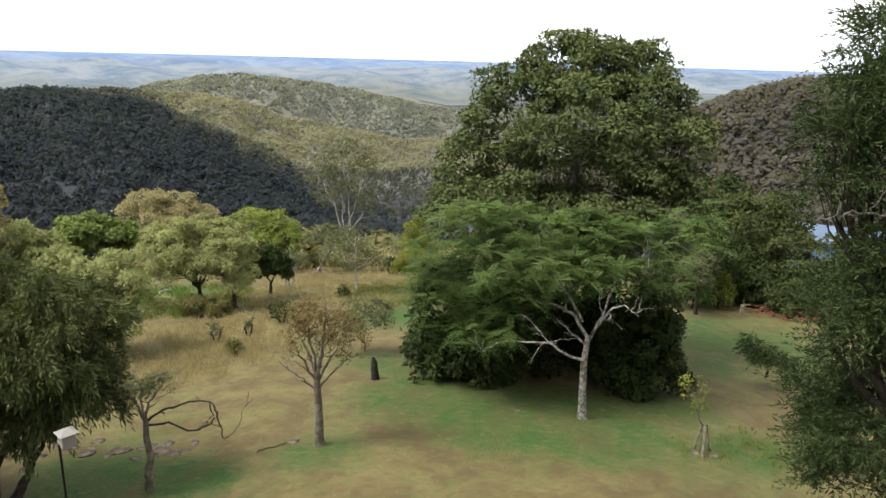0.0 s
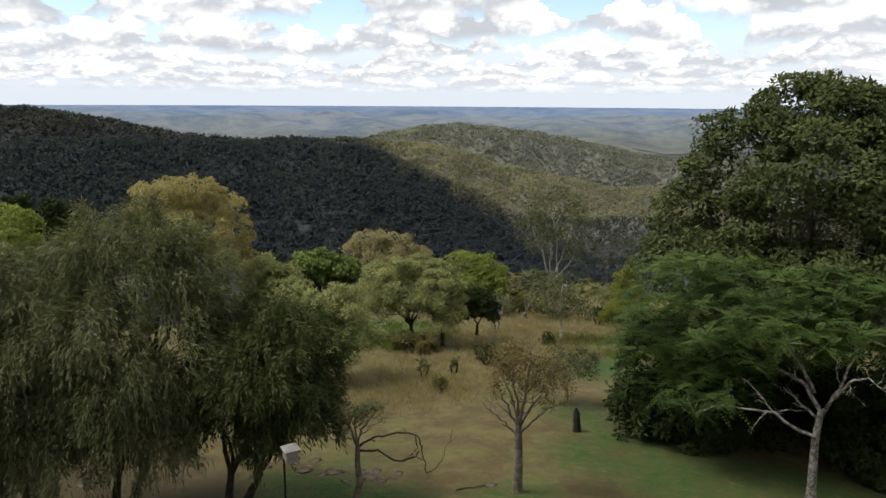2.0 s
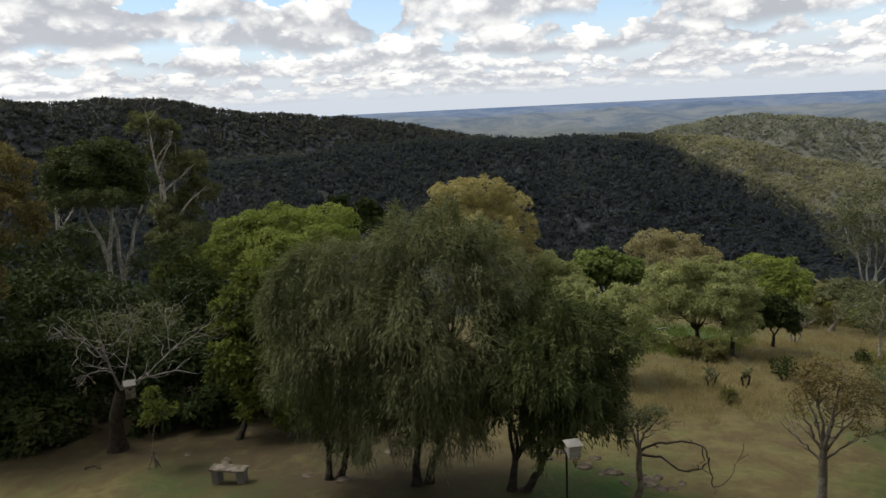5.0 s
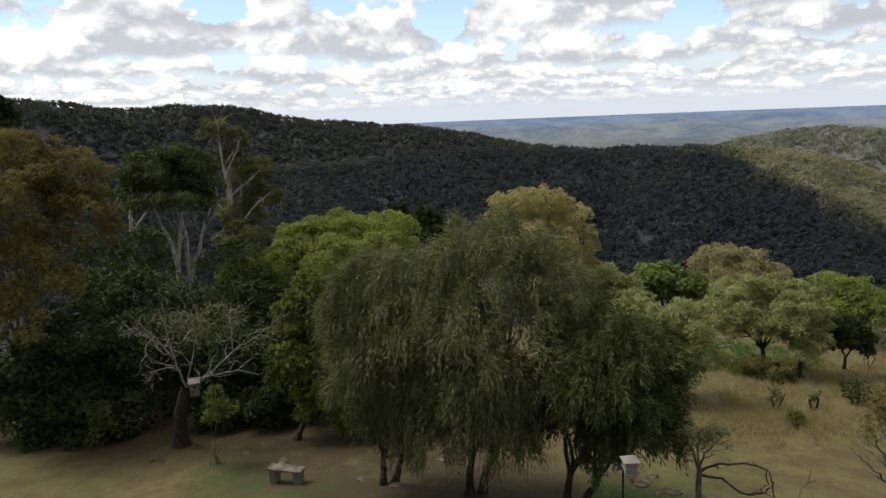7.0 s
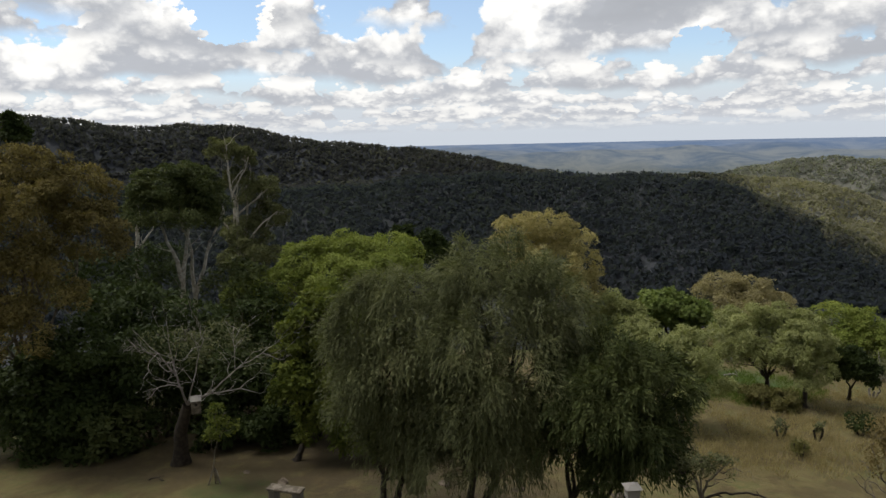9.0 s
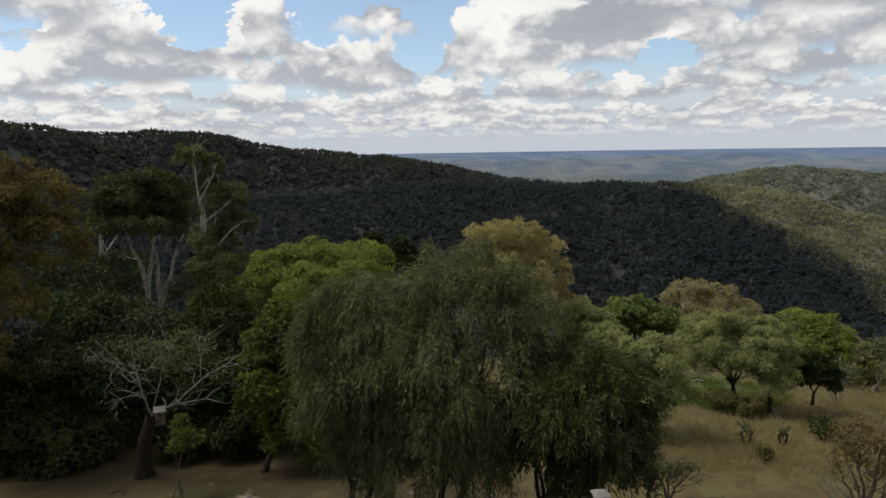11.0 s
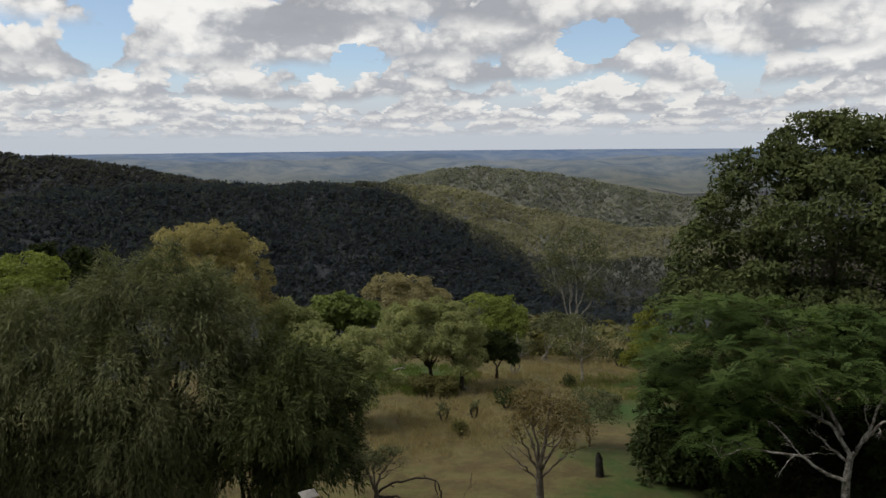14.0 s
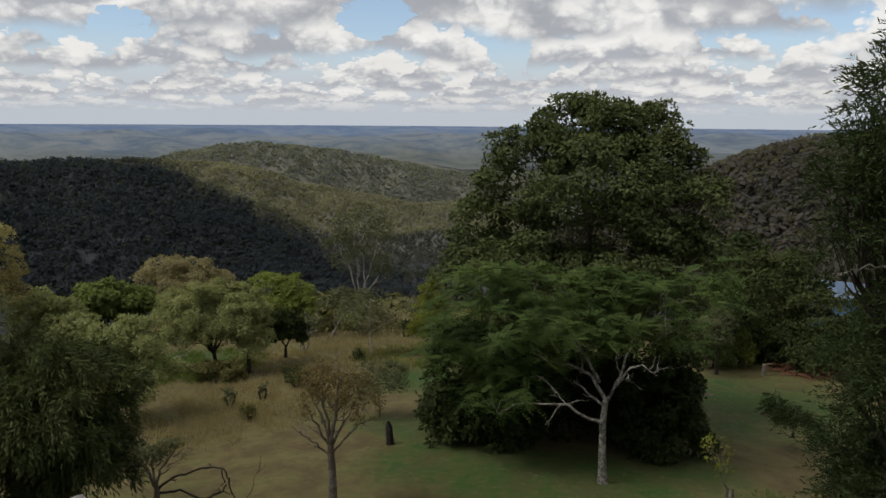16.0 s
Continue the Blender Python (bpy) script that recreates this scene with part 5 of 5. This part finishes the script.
pine = tree("pine_tree", "tall feathery conifer that overhangs the lawn", 126, (8.76, 10.92),
     [(7.47, 11.84, 11.17, 0.45, 0.50), (7.05, 11.52, 10.48, 0.52, 0.50), (6.48, 11.27, 9.49, 0.50, 0.51), (6.20, 11.42, 8.90, 0.39, 0.48), (6.94, 10.99, 8.53, 0.66, 0.78), (6.26, 11.39, 8.08, 0.29, 0.22), (7.18, 10.83, 7.22, 0.37, 0.54),
      (6.92, 11.47, 6.13, 0.58, 0.51), (7.55, 11.07, 5.60, 0.93, 1.07), (6.97, 11.68, 5.11, 0.46, 0.48), (7.13, 12.05, 4.04, 0.45, 0.60), (7.92, 11.55, 3.65, 1.01, 0.91), (7.48, 12.42, 2.89, 0.47, 0.54), (8.25, 11.31, 7.50, 0.89, 1.84), (6.64, 11.41, 9.96, 0.38, 0.42), (7.16, 11.09, 9.48, 0.51, 0.76), (8.07, 12.17, 2.44, 0.73, 0.47), (7.74, 12.85, 1.86, 0.36, 0.33)],
     lambda rng, b: sprays(rng, b, 6600, 0.46, 12, 0.11, 0.024, 0.40), L_PINE, BARK_DARK, 0.22, 0.5)
bare_branches([([(7.11, 10.77, 7.85), (6.82, 10.83, 7.76), (6.50, 10.91, 7.75), (6.18, 10.98, 7.69)], 0.03, 0.008), ([(6.60, 10.85, 7.76), (6.69, 10.80, 7.92), (6.76, 10.75, 8.13)], 0.018, 0.006)], DEAD_WOOD, pine, forks=3, spread=0.3)
tree("conifer_shrub", "low dark conifer with drooping tips on the lawn", 127, (11.80, 23.44), [(10.30, 21.90, 0.95, 0.20, 0.30), (10.48, 21.80, 0.66, 0.26, 0.30), (10.72, 21.60, 0.74, 0.28, 0.24), (11.02, 21.35, 0.62, 0.26, 0.22), (11.28, 21.15, 0.42, 0.16, 0.28)], lambda rng, b: sprays(rng, b, 750, 0.28, 9, 0.11, 0.026, 0.5, -0.5), L_PINE, BARK_DARK, 0.05, 0.5)


# ---- made things ----
def bench():
    (x0, y0), (x1, y1) = (-16.74, 9.24), (-15.90, 9.69)
    x, y = (x0 + x1) / 2, (y0 + y1) / 2
    top = base_empty("garden_bench", x, y, land_at(x, y), "garden bench with a weathered plank seat and two concrete block legs", "bench")
    turn = Matrix.Rotation(math.atan2(y1 - y0, x1 - x0), 4, "Z")
    part("seat", box_bm(1.06, 0.36, 0.06, turn @ Vector((0, 0, 0.43)), 0.015, turn), BARK_GREY, top)
    for s in (-0.37, 0.37):
        part("leg", box_bm(0.22, 0.28, 0.42, turn @ Vector((s, 0, 0.19)), 0.015, turn), CONCRETE, top)


def nest_box_on_pole():
    x, y = (-6.81, 11.31)
    z = land_at(x, y)
    b = (-6.70, 11.37, 3.17)[2] - z
    top = base_empty("nest_box", x, y, z, "white boarded nest box on a black steel pole", "nest box")
    bm = bmesh.new()
    bmesh.ops.create_cone(bm, segments=12, radius1=0.022, radius2=0.022, depth=b - 0.1, cap_ends=True, matrix=Matrix.Translation((0, 0, (b - 0.1) / 2 - 0.05)))
    part("pole", bm, BLACK_STEEL, top)
    turn = Matrix.Rotation(radians(48), 4, "Z")
    part("body", box_bm(0.24, 0.24, 0.14, (0.12, 0.06, b - 0.02), 0.008, turn), WHITE_PAINT, top)
    part("band", box_bm(0.255, 0.255, 0.028, (0.12, 0.06, b - 0.10), 0.006, turn), BOX_GREY, top)
    part("drawer", box_bm(0.24, 0.24, 0.08, (0.12, 0.06, b - 0.155), 0.006, turn), WHITE_PAINT, top)
    part("rim", box_bm(0.27, 0.27, 0.025, (0.12, 0.06, b + 0.062), 0.006, turn), BOX_GREY, top)
    bm = bmesh.new()
    bmesh.ops.create_cone(bm, segments=4, radius1=0.235, radius2=0.07, depth=0.07, cap_ends=True, matrix=Matrix.Translation((0.12, 0.06, b + 0.108)) @ turn @ Matrix.Rotation(radians(45), 4, "Z"))
    part("roof", bm, WHITE_PAINT, top)


def hanging_box():
    p = (-21.23, 9.35, 1.73)
    top = base_empty("possum_box", p[0], p[1], p[2], "weathered timber nest box fixed to the dark trunk", "nest box")
    turn = Matrix.Rotation(radians(65), 4, "Z")
    part("body", box_bm(0.30, 0.28, 0.44, (0, 0, 0), 0.01, turn), BARK_GREY, top)
    part("lid", box_bm(0.36, 0.38, 0.035, (0, 0, 0.25), 0.01, turn @ Matrix.Rotation(radians(12), 4, "X")), BOX_GREY, top)
    bm = bmesh.new()
    bmesh.ops.create_cone(bm, segments=14, radius1=0.05, radius2=0.05, depth=0.02, cap_ends=True, matrix=turn @ Matrix.Translation((0, -0.145, 0.1)) @ Matrix.Rotation(radians(90), 4, "X"))
    part("entrance_hole", bm, CHARRED, top)


def stump():
    x, y = (-2.06, 20.80)
    rng = np.random.default_rng(5)
    top = base_empty("charred_stump", x, y, land_at(x, y) - 0.05, "charred black tree stump standing on the grass", "stump")
    pts = np.array([[0, 0, 0], [0.0, 0, 0.15], [-0.02, 0, 0.4], [-0.05, 0.01, 0.62], [-0.06, 0.01, 0.78]])
    v, q = tubes([(pts, [0.16, 0.125, 0.115, 0.105, 0.05])], 12)
    v += rng.normal(0, 0.012, v.shape)
    part_of("stem", mesh_of("stem", v, q, CHARRED, True), top)


def stone(seed, x, y, sx, sy, sz, label="flat weathered field stone half sunk in grass", mat=ROCK, group="stones along the lawn"):
    rng = np.random.default_rng(seed)
    bm = bmesh.new()
    bmesh.ops.create_icosphere(bm, subdivisions=3, radius=1)
    for v in bm.verts:
        n = noise.noise(v.co * 1.7 + Vector((seed * 3.1, 0, 0))) * 0.35 + noise.noise(v.co * 5 + Vector((seed, 0, 0))) * 0.1
        v.co *= 1 + n
        v.co = Vector((v.co.x * sx, v.co.y * sy, v.co.z * sz))
    bmesh.ops.rotate(bm, cent=(0, 0, 0), matrix=Matrix.Rotation(rng.uniform(0, 3), 3, "Z"), verts=bm.verts[:])
    me = bpy.data.meshes.new("field_stone")
    bm.to_mesh(me)
    bm.free()
    me.materials.append(mat)
    ob = tagged(new("field_stone", me), label, "stone", group)
    ob.location = (x, y, land_at(x, y) + sz * 0.25)
    return ob


def staked_sapling(name, label, seed, base, blobs, count, mat, stake, height):
    top = tree(name, label, seed, base, blobs, broad(count, 0.11, 0.05, size=0.5), mat, BARK_GREY, 0.022, 0.6)
    rng = np.random.default_rng(seed)
    for k in range(3):
        a = 2.1 * k + 0.3
        p = np.array([[math.cos(a) * 0.22, math.sin(a) * 0.22, 0], [math.cos(a) * 0.06, math.sin(a) * 0.06, height]])
        part_of("stake", mesh_of("stake", *tubes([(p, [0.028, 0.026])], 6), stake, False), top)
    return top


def fence_post():
    x, y = (15.42, 34.35)
    top = base_empty("fence_post", x, y, land_at(x, y), "short weathered timber post with a crossbar", "post")
    part("upright", box_bm(0.15, 0.15, 0.66, (0, 0, 0.3), 0.02), TIMBER, top)
    part("crossbar", box_bm(0.5, 0.04, 0.04, (0.15, 0, 0.62), 0.008), TIMBER, top)


def brush_pile():
    x, y = (18.08, 35.36)
    rng = np.random.default_rng(8)
    top = base_empty("brush_pile", x, y, land_at(x, y), "heap of reddish dead branches at the lawn's edge", "brush pile")
    lines = []
    for _ in range(160):
        a = rng.normal(size=3) * [0.9, 0.6, 0.12] + [0, 0, 0.2]
        d = unit(rng.normal(size=3) * [1, 1, 0.25])
        lines.append(bend(rng, a - d * rng.uniform(0.3, 1.0), a + d * 0.7, 0.025, 0.006, 5, 0.08))
    v, q = tubes(lines, 5)
    v[:, 2] = np.maximum(v[:, 2], -0.05)
    part_of("branches", mesh_of("branches", v, q, RUSTY_BRUSH, True), top, kind="stuff")


def cottage():
    """A low house with a blue wall and a pale steel roof, half hidden by trees."""
    p, q = (28.18, 55.22, -3.15), (33.63, 56.79, -2.96)
    eave, ridge_z = p[2], q[2] + 1.2
    x, y = (p[0] + q[0]) / 2, (p[1] + q[1]) / 2
    z = land_at(x, y)
    top = base_empty("house", x, y, z, "low house with blue walls and a pale steel roof", "house")
    turn = Matrix.Rotation(radians(-28), 4, "Z")
    h = eave - z - 0.5
    part("wall", box_bm(7.5, 6.0, h, turn @ Vector((1.4, 1.5, h / 2)), 0.0, turn), WALL_BLUE, top)
    bm = bmesh.new()
    corners = [(-4.1, -3.5, 0), (4.1, -3.5, 0), (4.1, 0, 0.75), (-4.1, 0, 0.75), (4.1, 3.5, 0), (-4.1, 3.5, 0)]
    vs = [bm.verts.new(turn @ Vector((a + 1.4, b + 1.5, c + h))) for a, b, c in corners]
    for f in ((0, 1, 2, 3), (3, 2, 4, 5)):
        bm.faces.new([vs[i] for i in f])
    bmesh.ops.solidify(bm, geom=bm.faces[:], thickness=0.12)
    part("roof", bm, ROOF_BLUE, top)
    for s in (-2.0, 1.0):
        part("window", box_bm(1.1, 0.08, 1.0, turn @ Vector((1.4 + s, -1.55, h * 0.6)), 0.01, turn), WHITE_PAINT, top)


bench()
nest_box_on_pole()
hanging_box()
stump()
fence_post()
brush_pile()
cottage()
staked_sapling("staked_sapling", "thin yellowish sapling held by three stakes", 131, (6.67, 15.96), [(6.26, 16.02, 2.14, 0.29, 0.36), (6.47, 15.94, 1.69, 0.18, 0.24)], 150, L_YELLOW, TIMBER, 0.85)
staked_sapling("staked_sapling", "bright green sapling with a low guard", 132, (-19.46, 8.96), [(-19.38, 9.08, 2.02, 0.36, 0.26), (-19.21, 9.21, 1.61, 0.36, 0.26), (-19.37, 8.87, 1.34, 0.27, 0.21)], 900, L_BRIGHT, TIMBER, 0.5)
k = 0
for x, y, s in [(*(-8.46, 15.14), 0.34), (*(-8.57, 15.91), 0.26), (*(-7.72, 15.27), 0.36), (*(-7.16, 14.85), 0.22), (*(-6.71, 15.26), 0.40), (*(-6.69, 15.70), 0.24), (*(-6.06, 15.73), 0.2), (*(-3.60, 15.66), 0.22), (*(-17.80, 10.29), 0.3), (*(-19.53, 10.05), 0.2), (*(-14.57, 10.76), 0.26),
                (*(-13.33, 10.99), 0.34), (*(-13.83, 13.23), 0.3), (*(10.85, 29.22), 0.32), (*(12.16, 26.65), 0.3), (*(6.49, 15.96), 0.2), (*(6.90, 15.90), 0.22), (*(-9.57, 15.76), 0.3), (*(-9.59, 15.05), 0.28), (*(-11.95, 14.34), 0.26), (*(2.23, 18.20), 0.12), (*(-7.89, 24.92), 0.16), (*(-7.93, 15.03), 0.2), (*(-7.08, 15.55), 0.24), (*(-9.02, 15.54), 0.22), (*(-6.32, 15.11), 0.26), (*(-10.20, 15.50), 0.3), (*(-7.27, 15.40), 0.18), (*(-6.13, 15.33), 0.16)]:
    k += 1
    stone(k, x, y, s * 0.72, s * 0.5, s * 0.2)


# ---- grass ----
def grass(name, label, mat, seed, spots, count, tall, width):
    """Tufts of blades over round stretches of ground; spots: x, y, radius."""
    rng = np.random.default_rng(seed)
    w = np.array([s[2] ** 2 for s in spots])
    pick = rng.choice(len(spots), count, p=w / w.sum())
    s = np.array(spots)[pick]
    a, r = rng.uniform(0, 2 * np.pi, count), np.sqrt(rng.random(count)) * s[:, 2]
    x, y = s[:, 0] + r * np.cos(a), s[:, 1] + r * np.sin(a)
    patch = np.sin(x * 1.1 + np.sin(y * 0.8)) * np.sin(y * 0.9 + 1.0) + 0.6 * np.sin(x * 3.1 + y * 2.3)
    keep = patch > rng.uniform(-1.2, 0.9, count)
    x, y = np.repeat(x[keep], 5), np.repeat(y[keep], 5)
    n = len(x)
    x, y = x + rng.normal(0, tall * 0.25, n), y + rng.normal(0, tall * 0.25, n)
    base = np.stack([x, y, land(x, y) - 0.02], -1)
    along = unit(rng.normal(size=(n, 3)) * [0.45, 0.45, 0.1] + [0, 0, 1]) * (tall * rng.uniform(0.5, 1.3, n))[:, None]
    side = unit(np.cross(along, rng.normal(size=(n, 3)))) * width / 2
    v, q = leaf_quads(base, along, side)
    return tagged(new(name, mesh_of(name, v, q, mat)), label, "grass", kind="stuff")


grass("long_grass", "long dry straw-coloured grass on the slope", STRAW, 201, [(*(-10.69, 22.41), 3.2), (*(-9.18, 23.63), 3.6), (*(-7.79, 25.93), 3.6), (*(-6.90, 33.81), 5.0), (*(-4.43, 37.07), 4.5), (*(-8.88, 28.89), 4.0), (*(-6.09, 39.80), 4.5)], 12000, 0.26, 0.017)
grass("green_grass", "fresh green grass among the crest trees", BLADE, 202, [(*(-13.67, 34.27), 4.0), (*(-1.85, 35.60), 3.5), (*(-13.15, 32.19), 3.0)], 5000, 0.3, 0.018)
grass("weeds", "weeds round the sapling and the conifer's foot", BLADE, 203, [(*(6.85, 16.27), 0.9), (*(8.46, 16.77), 1.2), (*(9.24, 15.91), 1.4)], 500, 0.14, 0.014)


def fallen_stick(name, label, points, thick, mat):
    """A stick that lies on the grass."""
    x, y = points[0]
    top = base_empty(name, x, y, land_at(x, y), label, "stick")
    pts = [(px, py, land_at(px, py) + thick * (1 + 1.5 * (k % 2))) for k, (px, py) in enumerate(points)]
    bare_branches([(pts, thick, thick * 0.4)], mat, top, "stem", forks=2, spread=0.4)


fallen_stick("fallen_branch", "dark fallen branch lying on the lawn", [(-4.33, 15.06), (-4.10, 15.22), (-3.91, 15.42), (-3.74, 15.45)], 0.02, BARK_DARK)
fallen_stick("fallen_branch", "dark fallen branch in the leaf litter", [(-21.79, 7.86), (-21.71, 8.08), (-21.24, 8.13)], 0.03, BARK_DARK)
fallen_stick("pale_log", "bleached log lying in the green grass", [(-15.17, 35.65), (-14.85, 36.23), (-14.59, 36.35)], 0.07, DEAD_WOOD)
